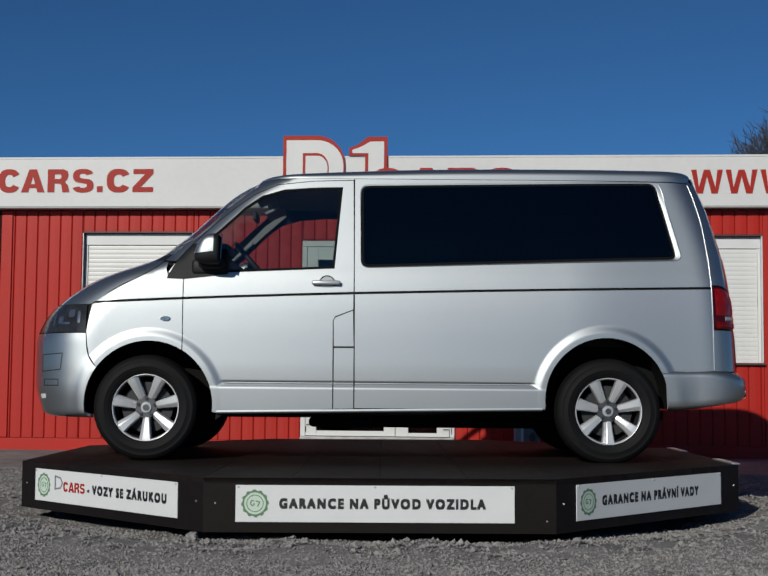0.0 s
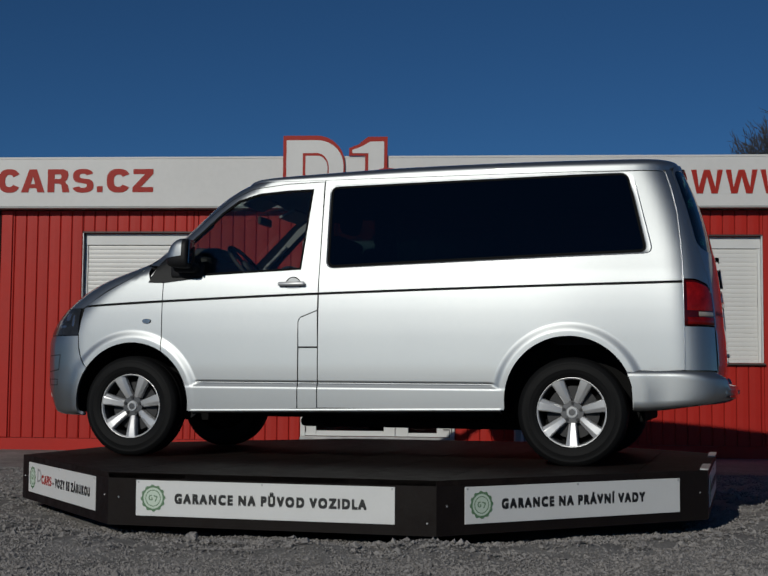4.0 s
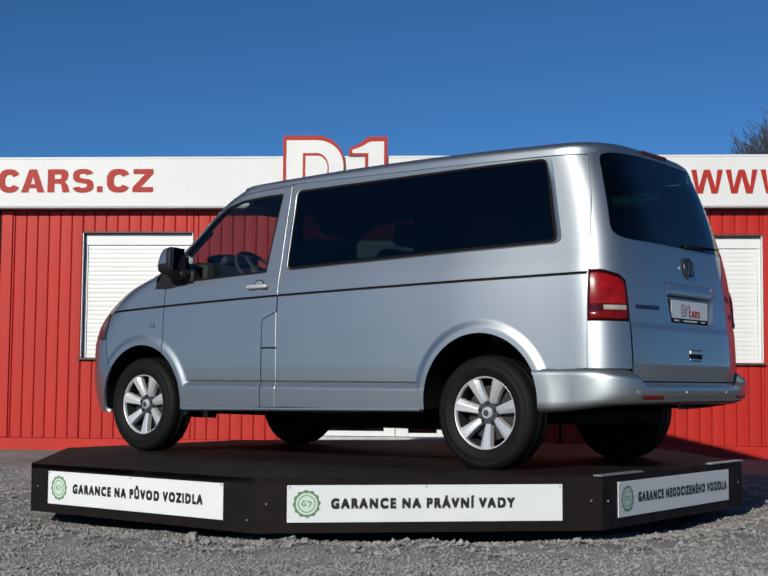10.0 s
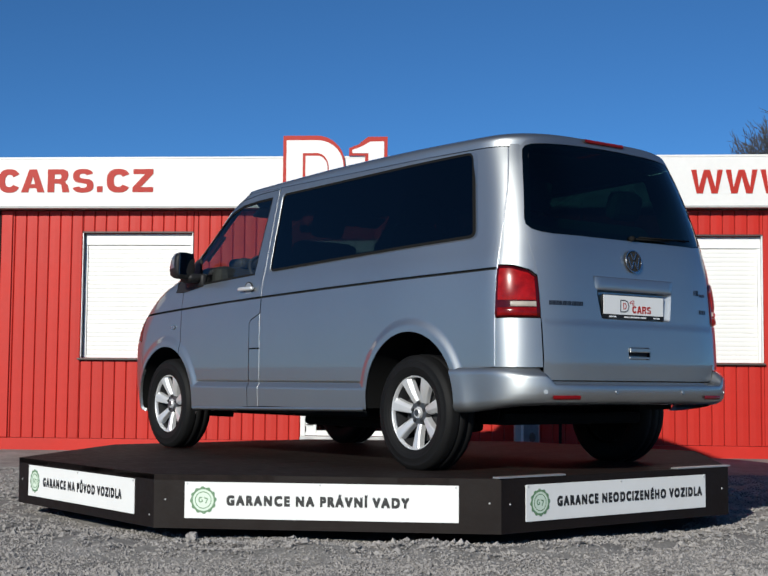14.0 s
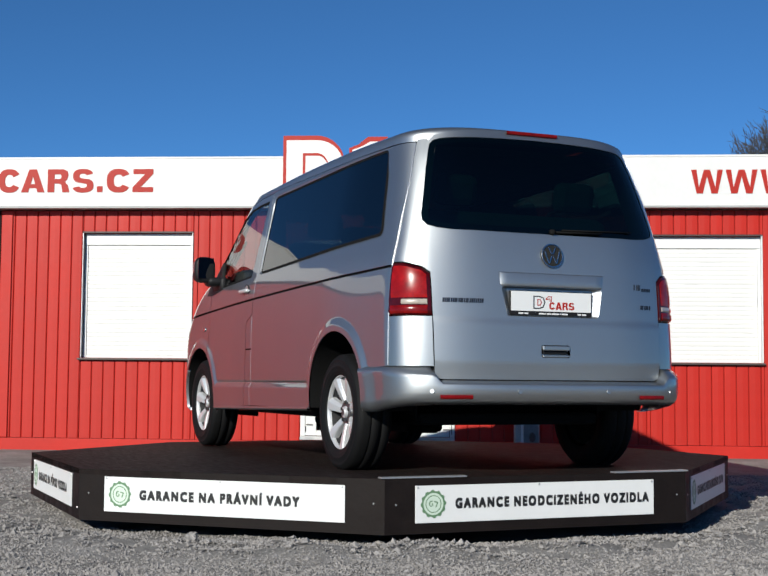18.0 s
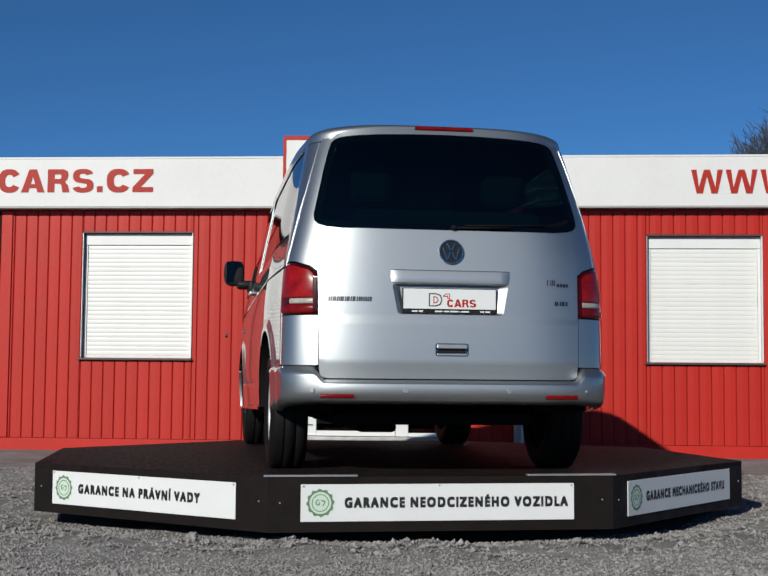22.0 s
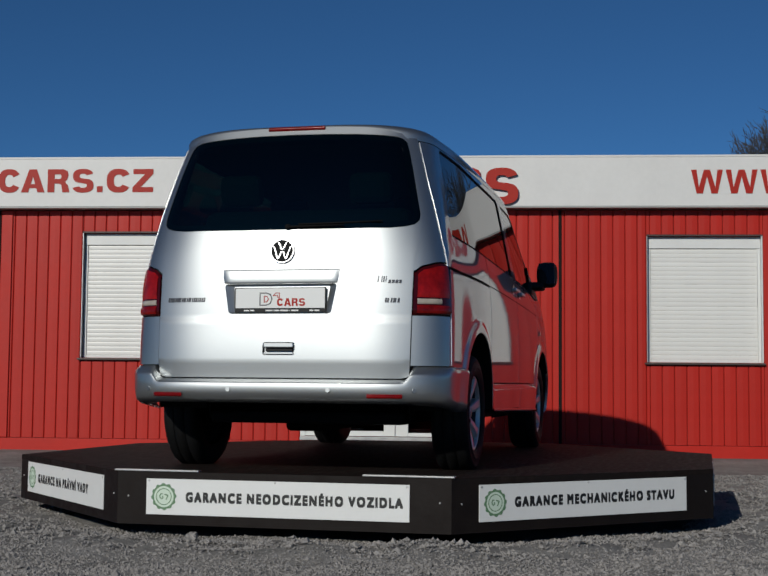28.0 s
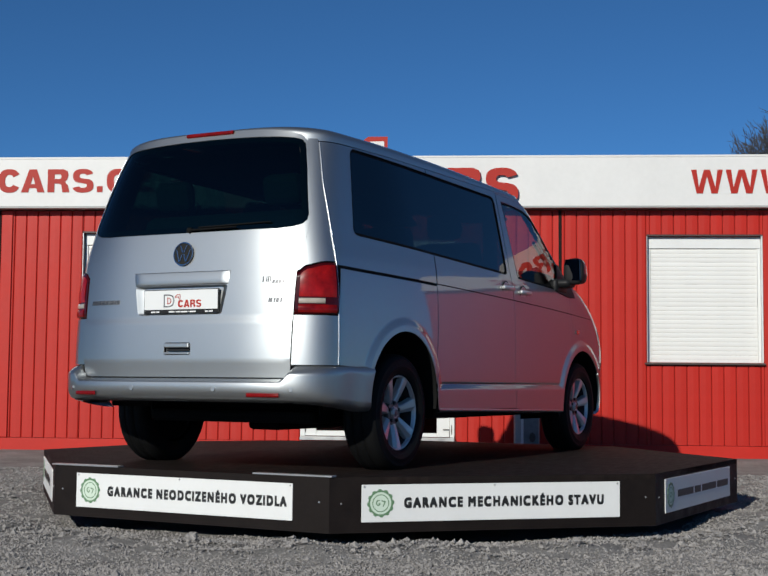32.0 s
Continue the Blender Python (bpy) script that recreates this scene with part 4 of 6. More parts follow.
def loft_part(name, rows, mat, parent, label="", out=(0, 0, 1), thick=0.0):
    V, F = loft(rows)
    bm = bmesh.new()
    vs = [bm.verts.new(v) for v in V]
    for f in F:
        try:
            bm.faces.new([vs[i] for i in f])
        except ValueError:
            pass
    bmesh.ops.remove_doubles(bm, verts=bm.verts[:], dist=1e-5)
    bm.normal_update()
    tot = sum((f.normal * f.calc_area() for f in bm.faces), Vector((0, 0, 0)))
    if tot.dot(Vector(out)) < 0:
        bmesh.ops.reverse_faces(bm, faces=bm.faces[:])
    if thick:
        edge = [e for e in bm.edges if e.is_boundary]
        bm.normal_update()
        nn = {v: v.normal.copy() for v in bm.verts}
        r = bmesh.ops.extrude_edge_only(bm, edges=edge)
        for v in [g for g in r["geom"] if isinstance(g, bmesh.types.BMVert)]:
            src = min((o.other_vert(v) for o in v.link_edges if o.other_vert(v) in nn), key=lambda q: (q.co - v.co).length)
            v.co -= nn[src] * thick
        for e in edge:
            e.smooth = False
    return part(name, bm, mat, parent, label, smooth=True)


def arch_pts(k, a0, a1, n=18, dr=0.0):
    cx, cz, r = ARCHES[k]
    return [(cx + (r + dr) * math.cos(radians(a0 + (a1 - a0) * i / n)), cz + (r + dr) * math.sin(radians(a0 + (a1 - a0) * i / n))) for i in range(n + 1)]


DOOR_TOP = [(-1.392, 1.222), (-1.345, 1.290), (-1.285, 1.367), (-1.13, 1.530), (-0.975, 1.660), (-0.844, 1.752), (-0.70, 1.814), (-0.458, 1.842), (-0.192, 1.850)]
FRONT_GLASS = [(-1.345, 1.212), (-1.245, 1.335), (-1.10, 1.478), (-1.002, 1.570), (-0.907, 1.662), (-0.799, 1.738), (-0.651, 1.782), (-0.457, 1.797), (-0.264, 1.802), (-0.310, 1.248), (-0.980, 1.217)]
SIDE_GLASS = rounded([(-0.142, 1.812), (1.812, 1.848), (1.935, 1.335), (-0.132, 1.262)], 0.05)
SIDE_RECESS = rounded([(-0.150, 1.822), (1.842, 1.858), (1.978, 1.322), (-0.140, 1.252)], 0.06)


def van_side(van, sign):
    """Fender, doors, side panel and glazing of one side. sign -1: the driver's side."""
    g = 0.003
    S = side_at(sign)
    out = (0, sign, 0)
    bz = lambda x, d=0.0: (x, belt(x) + d)
    gapb = 0.0055 if sign < 0 else 0.0005
    # fender
    fender_low = [(-1.292, belt(-1.292) - gapb), (-1.6, belt(-1.6) - gapb), (-1.885, belt(-1.885) - gapb), (-1.915, 0.83), (-1.908, 0.74), (-1.892, 0.665), (-1.85, 0.605)] + [p for p in arch_pts(0, 145, 58.7, 18)]
    fender_up = [(-1.292, belt(-1.292) + gapb), (-1.292, 1.175), (-1.39, 1.186), (-1.405, 1.24), (-1.395, 1.288), (-1.435, 1.288), (-1.455, 1.265), (-1.53, 1.212), (-1.72, 1.115), (-1.82, 1.055), (-1.865, belt(-1.865) + gapb), (-1.6, belt(-1.6) + gapb)]
    sheet_part("fender", sheet([shrink_outline(fender_low, g), shrink_outline(fender_up, g)], S, out, 0.035, rings=True), PAINT, van, "silver front fender with flared wheel arch")
    # front pillar
    seam_f = [(front_seam(z), z) for z in (1.30, 1.33, 1.41, 1.49, 1.565, 1.64, 1.71, 1.78, 1.83, 1.857)]
    pillar = [(-1.40, 1.292)] + DOOR_TOP[1:] + [(-0.188, 1.8505), (-0.188, 1.8618), (-0.5, 1.8618)] + seam_f[::-1]
    sheet_part("front_pillar", sheet([shrink_outline(pillar, 0.002)], S, out, 0.03), PAINT, van, "silver windscreen pillar")
    # front door
    fuel = sign < 0
    arch_back = arch_pts(0, 58.7, -6, 14)
    if fuel:
        door_low = [bz(-1.292, -gapb)] + arch_back[0:] + [(-1.06, 0.302), (-0.311, 0.334), (-0.314, 0.905), (-0.300, 0.932), (-0.182, 0.978), bz(-0.182, -gapb), bz(-0.6, -gapb), bz(-1.0, -gapb)]
    else:
        door_low = [bz(-1.292, -gapb)] + arch_back + [(-1.06, 0.302), (-0.178, 0.336), bz(-0.182, -gapb), bz(-0.6, -gapb), bz(-1.0, -gapb)]
    door_up = [bz(-1.292, gapb), (-1.292, 1.178)] + [(-1.388, 1.188)] + DOOR_TOP + [(-0.1815, 1.25), bz(-0.182, gapb), bz(-0.6, gapb), bz(-1.0, gapb)]
    door = sheet_part("front_door", sheet([shrink_outline(door_low, g), shrink_outline(door_up, g)], S, out, 0.035, rings=True, holes=[FRONT_GLASS]), PAINT, van, "silver front door, closed")
    glass_in = side_at(sign, -0.006)
    gp = sheet_part("door_glass", sheet([shrink_outline(FRONT_GLASS[1:], 0.001)], glass_in, out, 0.06, flange=0), GLASS_CLEAR, door, "lightly tinted front door window")
    gp.visible_shadow = False
    # black window surround
    fr_in = shrink_outline(FRONT_GLASS, 0.016)
    sheet_part("window_seal", sheet([shrink_outline(FRONT_GLASS, 0.0005)], side_at(sign, -0.004), out, 0.06, holes=[fr_in], flange=0.006), RUBBER_DARK, door, "black window seal")
    tri = [(-1.402, 1.176), (-1.345, 1.284), (-1.285, 1.360), (-1.240, 1.408), (-1.13, 1.42), (-1.05, 1.200), (-1.29, 1.172)]
    sheet_part("mirror_base", sheet([tri], side_at(sign, 0.007), out, 0.05, flange=0.02), BLACK_TRIM, door, "black mirror base")
    if fuel:
        flap = [(-0.311, 0.738), (-0.314, 0.905), (-0.300, 0.930), (-0.184, 0.976), (-0.178, 0.738)]
        sheet_part("fuel_flap", sheet([shrink_outline(flap, g * 0.8)], S, out, 0.04), PAINT, van, "silver fuel filler flap")
        lowp = [(-0.310, 0.335), (-0.310, 0.732), (-0.178, 0.732), (-0.176, 0.338)]
        sheet_part("sill_pillar", sheet([shrink_outline(lowp, g * 0.8)], S, out, 0.03, rings=True), PAINT, van)
    # side behind the front door
    arch_r = arch_pts(1, 186, -8, 34)
    XS = 1.045
    rear_top = [(rear_seam(z), z) for z in (1.20, 1.35, 1.5, 1.62, 1.72, 1.80, 1.857)]
    if fuel:
        lowside = [bz(-0.178, -gapb), (-0.174, 0.340), (1.06, 0.342)] + arch_r + [(1.845, 0.584), (2.163, 0.598), (2.161, 0.88), bz(2.157, -gapb), bz(1.4, -gapb), bz(0.6, -gapb)]
        upside = [bz(-0.180, gapb), (-0.188, 1.8618), (0.6, 1.8618), (1.4, 1.8618)] + rear_top[::-1] + [bz(2.157, gapb), bz(1.4, gapb), bz(0.6, gapb)]
        sp = sheet_part("side_panel", sheet([shrink_outline(lowside, g), shrink_outline(upside, g)], S, out, 0.04, rings=True, holes=[shrink_outline(SIDE_RECESS, 0.0)]), PAINT, van, "silver rear side panel")
        a, c = [], []
        for i in range(len(SIDE_RECESS)):
            p, p2, q, q2 = SIDE_RECESS[i], SIDE_RECESS[(i + 1) % 24], SIDE_GLASS[i], SIDE_GLASS[(i + 1) % 24]
            nn = max(1, int(math.ceil(math.dist(p, p2) / 0.04)))
            a += [(p[0] + (p2[0] - p[0]) * k / nn, p[1] + (p2[1] - p[1]) * k / nn) for k in range(nn)]
            c += [(q[0] + (q2[0] - q[0]) * k / nn, q[1] + (q2[1] - q[1]) * k / nn) for k in range(nn)]
        rows = [[side_at(sign, -o * (1 - 0.85 * smoothstep(1.66, 1.80, p[1])))(*[p[k] + (q[k] - p[k]) * t for k in (0, 1)]) for p, q in zip(a + a[:1], c + c[:1])] for t, o in ((0.0, 0.0), (0.08, 0.004), (0.16, 0.0078), (0.22, 0.0085), (0.80, 0.0092), (0.88, 0.0115), (1.0, 0.015))]
        loft_part("window_surround", rows, PAINT, sp, "recessed silver window surround", out=out)
        win_owner = sp
        wins = [SIDE_GLASS]
    else:
        ar_b = [p for p in arch_r if p[0] >= XS + 0.02]
        dlow = [bz(-0.178, -gapb), (-0.174, 0.340), (1.03, 0.342), (1.052, 0.42), (1.058, 0.55), (1.03, 0.80), bz(1.02, -gapb), bz(0.6, -gapb)]
        ztop = lambda x: 1.812 + (x + 0.142) * 0.0184
        zbot = lambda x: 1.262 + (x + 0.132) * 0.0353
        G = SIDE_GLASS
        dup = [bz(-0.180, gapb), (-0.188, 1.8618), (0.4, 1.8618), (0.9, 1.8618), (0.9, ztop(0.9))] + G[5::-1] + G[23:17:-1] + [(1.0, zbot(1.0)), bz(1.02, gapb), bz(0.6, gapb)]
        sheet_part("sliding_door", sheet([shrink_outline(dlow, g), shrink_outline(dup, g)], S, out, 0.04, rings=True), PAINT, van, "silver sliding door, closed")
        qlow = [bz(1.025, -0.012), (1.036, 0.80), (1.064, 0.55), (1.064, 0.50)] + ar_b[1:] + [(1.845, 0.584), (2.163, 0.598), (2.161, 0.88), bz(2.12, -0.012), bz(1.4, -0.012)]
        qup = [bz(1.025, gapb), (1.005, zbot(1.005))] + G[17:11:-1] + G[11:5:-1] + [(0.905, ztop(0.905)), (0.905, 1.8618), (1.4, 1.8618)] + rear_top[::-1] + [bz(2.157, gapb), bz(1.4, gapb)]
        sp = sheet_part("quarter_panel", sheet([shrink_outline(qlow, g), shrink_outline(qup, g)], S, out, 0.04, rings=True), PAINT, van, "silver rear quarter panel with sliding door rail slot")
        win_owner, wins = sp, [SIDE_GLASS]
    for w in wins:
        sheet_part("side_window", sheet([shrink_outline(w, 0.012)], side_at(sign, -0.008), out, 0.08, flange=0), GLASS_SIDE, win_owner, "dark tinted window")
        sheet_part("window_seal", sheet([shrink_outline(w, 0.0005)], side_at(sign, -0.006), out, 0.08, holes=[shrink_outline(w, 0.014)], flange=0.006), RUBBER_DARK, win_owner, "black window seal")
    # black strip added in the gap behind the front door, to darken it
    strip = [(-0.200, 1.846), (-0.176, 1.846), (-0.168, belt(-0.18) + 0.010), (-0.196, belt(-0.18) + 0.010)]
    sheet_part("door_seal", sheet([strip], side_at(sign, -0.0024), out, 0.03, flange=0), RUBBER_DARK, door, "black strip added to darken the door gap")
    # near-black shell added under the gaps and belt crease, for their shade
    shell_out = [(-1.93, 1.02), (-1.90, 0.70)] + arch_pts(0, 150, -12, 20, 0.03) + [(-1.0, 0.31), (1.0, 0.35)] + arch_pts(1, 192, -12, 24, 0.03) + [(1.9, 0.5), (2.17, 0.5), (2.17, 1.15)] + rear_top[1:] + [(-0.6, 1.858)] + seam_f[::-1]
    sheet_part("inner_shell", sheet([shell_out], side_at(sign, -0.016), out, 0.10, holes=[shrink_outline(FRONT_GLASS, 0.018), shrink_outline(SIDE_GLASS, 0.022)], flange=0), SHELL_DARK, van)
    # door handles; uncut recess, its shade drawn as dark ring and greyer disc
    def handle(x, z):
        y = YC + sign * side_y(x, z)
        part("handle_ring", cylinder(bmesh.new(), 0.054, 0.054, 0.003, pose(x + 0.008, y + sign * 0.001, z - 0.004, 90, 0, 0), 28), SHELL_DARK, door)
        part("handle_cup", cylinder(bmesh.new(), 0.0465, 0.0465, 0.005, pose(x + 0.008, y + sign * 0.001, z - 0.004, 90, 0, 0), 28), HANDLE_CUP, door, "flat grey disc in place of the round handle recess")
        bm = bmesh.new()
        box(bm, x - 0.092, x + 0.096, min(y + sign * 0.012, y + sign * 0.036), max(y + sign * 0.012, y + sign * 0.036), z - 0.014, z + 0.015, 0.011)
        box(bm, x + 0.045, x + 0.075, min(y, y + sign * 0.03), max(y, y + sign * 0.03), z - 0.009, z + 0.010, 0.004)
        box(bm, x - 0.075, x - 0.050, min(y, y + sign * 0.03), max(y, y + sign * 0.03), z - 0.009, z + 0.010, 0.004)
        part("door_handle", bm, RIM, door, "silver bar handle", smooth=True)
    handle(-0.365, 1.152)
    if not fuel:
        handle(-0.06, 1.165)
    # side repeater
    y = YC + sign * side_y(-1.402, 0.911)
    part("side_repeater", cylinder(bmesh.new(), 0.036, 0.030, 0.012, pose(-1.402, y + sign * 0.004, 0.911, 90, 0, 0) @ Matrix.Diagonal((1, 0.5, 1, 1)), 20), LAMP_INNER, van, "clear side indicator")
    # sill strip
    rows = []
    for i in range(27):
        x = -1.06 + 2.10 * i / 26
        z0 = 0.306 + 0.034 * i / 26
        y = YC + sign * (side_y(x, z0 + 0.03) + 0.001)
        rows.append([(x, y + sign * 0.004, z0 + 0.016), (x, y + sign * 0.009, z0 + 0.006), (x, y + sign * 0.004, z0 - 0.006), (x, y - sign * 0.05, z0 - 0.012)])
    loft_part("sill_strip", rows, PAINT, van, "silver sill edge", out=(0, sign, 0))
    # mirror
    mir = part("mirror_housing", mirror_shape(sign, False), BLACK_TRIM, van, "black door mirror housing", smooth=True)
    part("mirror_cap", mirror_shape(sign, True), PAINT, mir, "silver mirror cap", smooth=True)
    gx = -1.041
    mc = 1.040
    yy = sorted((YC + sign * (mc - 0.062), YC + sign * (mc + 0.064)))
    bm = boxed(gx, gx + 0.008, yy[0], yy[1], 1.285, 1.445, 0.0015)
    c = Vector((gx + 0.004, (yy[0] + yy[1]) / 2, 1.365))
    bmesh.ops.transform(bm, matrix=Matrix.Translation(c) @ pose(0, 0, 0, 0, 3, -sign * 9) @ Matrix.Translation(-c), verts=bm.verts[:])
    part("mirror_glass", bm, MIRROR_GLASS, mir, "mirror glass")


def mirror_shape(sign, cap):
    bm = bmesh.new()
    bmesh.ops.create_uvsphere(bm, u_segments=24, v_segments=16, radius=1.0)
    def squash(v):
        p = 0.62
        return Vector([math.copysign(abs(c) ** p, c) for c in v])
    for v in bm.verts:
        q = squash(v.co)
        q = Vector((q.x * (0.125 - 0.04 * q.z) if q.x < 0 else q.x * 0.03, q.y * 0.079, q.z * 0.097))
        v.co = q
    if cap:
        bmesh.ops.scale(bm, vec=(1.05, 1.03, 1.04), verts=bm.verts[:])
        bmesh.ops.bisect_plane(bm, geom=bm.verts[:] + bm.edges[:] + bm.faces[:], plane_co=(-0.03, 0, -0.020), plane_no=(-0.12, 0, 1), clear_inner=True)
        bmesh.ops.bisect_plane(bm, geom=bm.verts[:] + bm.edges[:] + bm.faces[:], plane_co=(-0.012, 0, 0), plane_no=(1, 0, 0), clear_outer=True)
    bmesh.ops.translate(bm, vec=(-1.065, YC + sign * 1.040, 1.355), verts=bm.verts[:])
    if not cap:
        y0, y1 = sorted((YC + sign * 0.86, YC + sign * 1.02))
        box(bm, -1.19, -1.02, y0, y1, 1.235, 1.30, 0.03)
        y0, y1 = sorted((YC + sign * 0.88, YC + sign * 0.93))
        box(bm, -1.24, -1.0, y0, y1, 1.200, 1.30, 0.02)
    return bm


def front_row(z, n=40, off=0.0, lim=None):
    """Points across the front at height z, from seam to seam."""
    xs = front_seam(z) if lim is None else lim
    ys = side_y(xs, z)
    w = half_width(z)
    a = front_depth(z)
    x0 = front_mid(z) + a
    pts = []
    c = min(1.0, max(0.0, (x0 - xs) / a))
    phi_end = math.acos(min(1.0, c ** (NF / 2)))
    for i in range(n + 1):
        t = phi_end * (2 * i / n - 1)
        y = math.copysign(w * abs(math.sin(t)) ** (2 / NF), t)
        x = x0 - a * max(0, math.cos(t)) ** (2 / NF)
        cx, cz, r = ARCHES[0]
        fl = 0.014 * (1 - smoothstep(r + 0.030, r + 0.090, math.hypot(x - cx, z - cz))) * smoothstep(0.5, 0.8, abs(y))
        pts.append(Vector((x - off, YC + y * (1 + off * 0.5) + math.copysign(fl, y), z)))
    if c <= 0:
        pts[0] = Vector((xs, YC - ys, z))
        pts[-1] = Vector((xs, YC + ys, z))
    return pts


BUMPER_SEAM = smooth_curve([(0.592, -1.842), (0.605, -1.854), (0.665, -1.896), (0.74, -1.912), (0.83, -1.917)])


def van_front(van):
    zs = lambda a, b, n: [a + (b - a) * i / n for i in range(n + 1)]
    def bumper_edge(z):
        cx, cz, r = ARCHES[0]
        if z >= 0.592:
            return BUMPER_SEAM(z)
        return cx - math.sqrt(max(0.0, r * r - (z - cz) ** 2)) - 0.004
    rows = [front_row(z, 64, lim=bumper_edge(z), off=o) for z, o in ((0.268, -0.05), (0.274, -0.026), (0.284, -0.010), (0.298, -0.002))] + [front_row(z, 64, lim=bumper_edge(z)) for z in zs(0.312, 0.812, 34)]
    bumper = loft_part("front_bumper", rows, PAINT, van, "silver front bumper", out=(-1, 0, 0), thick=0.02)
    rows = [front_row(z, 48, lim=-1.92, off=-0.001) for z in zs(0.818, 0.86, 2)]
    loft_part("grille", [[p for p in r[14:35]] for r in [front_row(z, 48, lim=-1.92) for z in zs(0.818, 0.99, 5)]], BLACK_TRIM, van, "black radiator grille", out=(-1, 0, 0), thick=0.02)
    for sl, nm in ((slice(0, 14), -1), (slice(35, 49), 1)):
        hl = loft_part("headlamp", [r[sl] for r in [front_row(z, 48, lim=-1.918) for z in zs(0.818, 1.0, 8)]], LAMP_DARK, van, "dark glazed headlamp", out=(-1, nm, 0), thick=0.02)
        for xx, zz, rx, rz in ((-2.101, 0.900, 0.020, 0.026), (-2.022, 0.943, 0.022, 0.026), (-2.06, 0.878, 0.030, 0.008), (-1.968, 0.918, 0.010, 0.040), (-2.155, 0.90, 0.008, 0.040)):
            o = [(xx + rx * math.copysign(abs(math.cos(t)) ** 0.5, math.cos(t)), zz + rz * math.copysign(abs(math.sin(t)) ** 0.5, math.sin(t))) for t in np.linspace(0, 2 * math.pi, 20, endpoint=False)]
            sheet_part("reflector", sheet([o], side_at(nm, 0.0015), (0, nm, 0), 0.03, flange=0.003), LAMP_INNER, hl, "grey lamp reflector")
    rows = [front_row(z, 40) for z in [1.004, 1.018, 1.04, 1.07, 1.10, 1.13, 1.16, 1.19, 1.215, 1.24, 1.265, 1.285, 1.298]]
    loft_part("bonnet", rows, PAINT, van, "silver bonnet", out=(-1, 0, 1), thick=0.015)
    rows = [front_row(z, 36) for z in zs(1.345, 1.852, 14)]
    ws = loft_part("windscreen", rows, GLASS_CLEAR, van, "clear windscreen", out=(-1, 0, 0.5))
    ws.visible_shadow = False
    rows = [front_row(z, 36, off=0.001) for z in (1.300, 1.318, 1.343)]
    loft_part("scuttle", rows, BLACK_TRIM, van, "black scuttle panel", out=(-1, 0, 1), thick=0.01)
    # bumper details: washer flap, fog lamp with its glint painted white
    for s in (-1, 1):
        S = side_at(s, 0.0015)
        o = rounded([(-2.262, 0.385), (-2.262, 0.415), (-2.212, 0.418), (-2.212, 0.388)], 0.008)
        sheet_part("fog_lamp", sheet([o], S, (0, s, 0), 0.03, flange=0.003), PLATE_WHITE, bumper, "white patch painting the glint on the fog lamp")
        for o in ([(-2.24, 0.56), (-2.24, 0.675), (-2.07, 0.685), (-2.085, 0.575)], [(-2.22, 0.47), (-2.22, 0.515), (-2.10, 0.515), (-2.10, 0.47)]):
            sheet_part("bumper_seam", sheet([o], S, (0, s, 0), 0.03, holes=[shrink_outline(o, 0.005)], flange=0), SHELL_DARK, bumper)


RISE = smooth_curve([(-0.93, 0.0), (-0.88, 0.024), (-0.78, 0.046), (-0.6, 0.064), (-0.27, 0.086), (0.4, 0.106), (1.4, 0.111), (1.9, 0.109), (2.03, 0.104), (2.08, 0.099), (2.10, 0.090), (2.110, 0.06), (2.114, 0.0)])


def van_roof(van):
    zt = 1.862
    xs = [-0.895, -0.88, -0.86, -0.83, -0.79, -0.74, -0.68, -0.6] + [-0.5 + 0.15 * i for i in range(16)] + [1.85, 1.93, 1.99, 2.03, 2.06, 2.08, 2.09, 2.10, 2.105, 2.11, 2.113]
    rows = []
    n = 48
    for x in xs:
        w = side_y(x + (0.018 if x > 1.5 else 0.0), zt)
        box_n = 2 / (2.7 + 1.1 * smoothstep(-0.7, 1.0, x))
        r = []
        for i in range(n + 1):
            a = math.pi * (i / n - 0.5)
            y = w * math.copysign(abs(math.sin(a)) ** box_n, a)
            z = zt + RISE(x) * abs(math.cos(a)) ** box_n
            r.append(Vector((x, YC + y, z)))
        rows.append(r)
    roof = loft_part("roof", rows, PAINT, van, "silver roof", out=(0, 0, 1))
    # high brake lamp along the rear roof edge
    rows = []
    for i in range(13):
        y = -0.165 + 0.33 * i / 12
        x = rear_x(y, 1.93)
        rows.append([(x - 0.01, YC + y, 1.951), (x + 0.006, YC + y, 1.948), (x + 0.011, YC + y, 1.942), (x + 0.011, YC + y, 1.929), (x - 0.004, YC + y, 1.925)])
    loft_part("brake_lamp", rows, LAMP_MID, roof, "red high brake lamp", out=(1, 0, 0))
    # headlining
    rows = []
    for x in [-0.86, -0.8] + [-0.7 + 0.2 * i for i in range(14)]:
        w = side_y(x, 1.85) - 0.03
        rows.append([Vector((x, YC + w * s, 1.835 - 0.9 * max(0.0, -0.8 - x) + 0.05 * (1 - abs(s) ** 3))) for s in [-1 + 0.125 * i for i in range(17)]])
    loft_part("headlining", rows, CABIN, van, "grey headlining", out=(0, 0, -1))


def tail_edge(z):
    return TAIL(z)


TAIL = smooth_curve([(0.5, 0.700), (0.6, 0.712), (1.15, 0.722), (1.28, 0.745), (1.42, 0.752), (1.55, 0.724), (1.69, 0.690), (1.80, 0.660), (1.86, 0.640)])


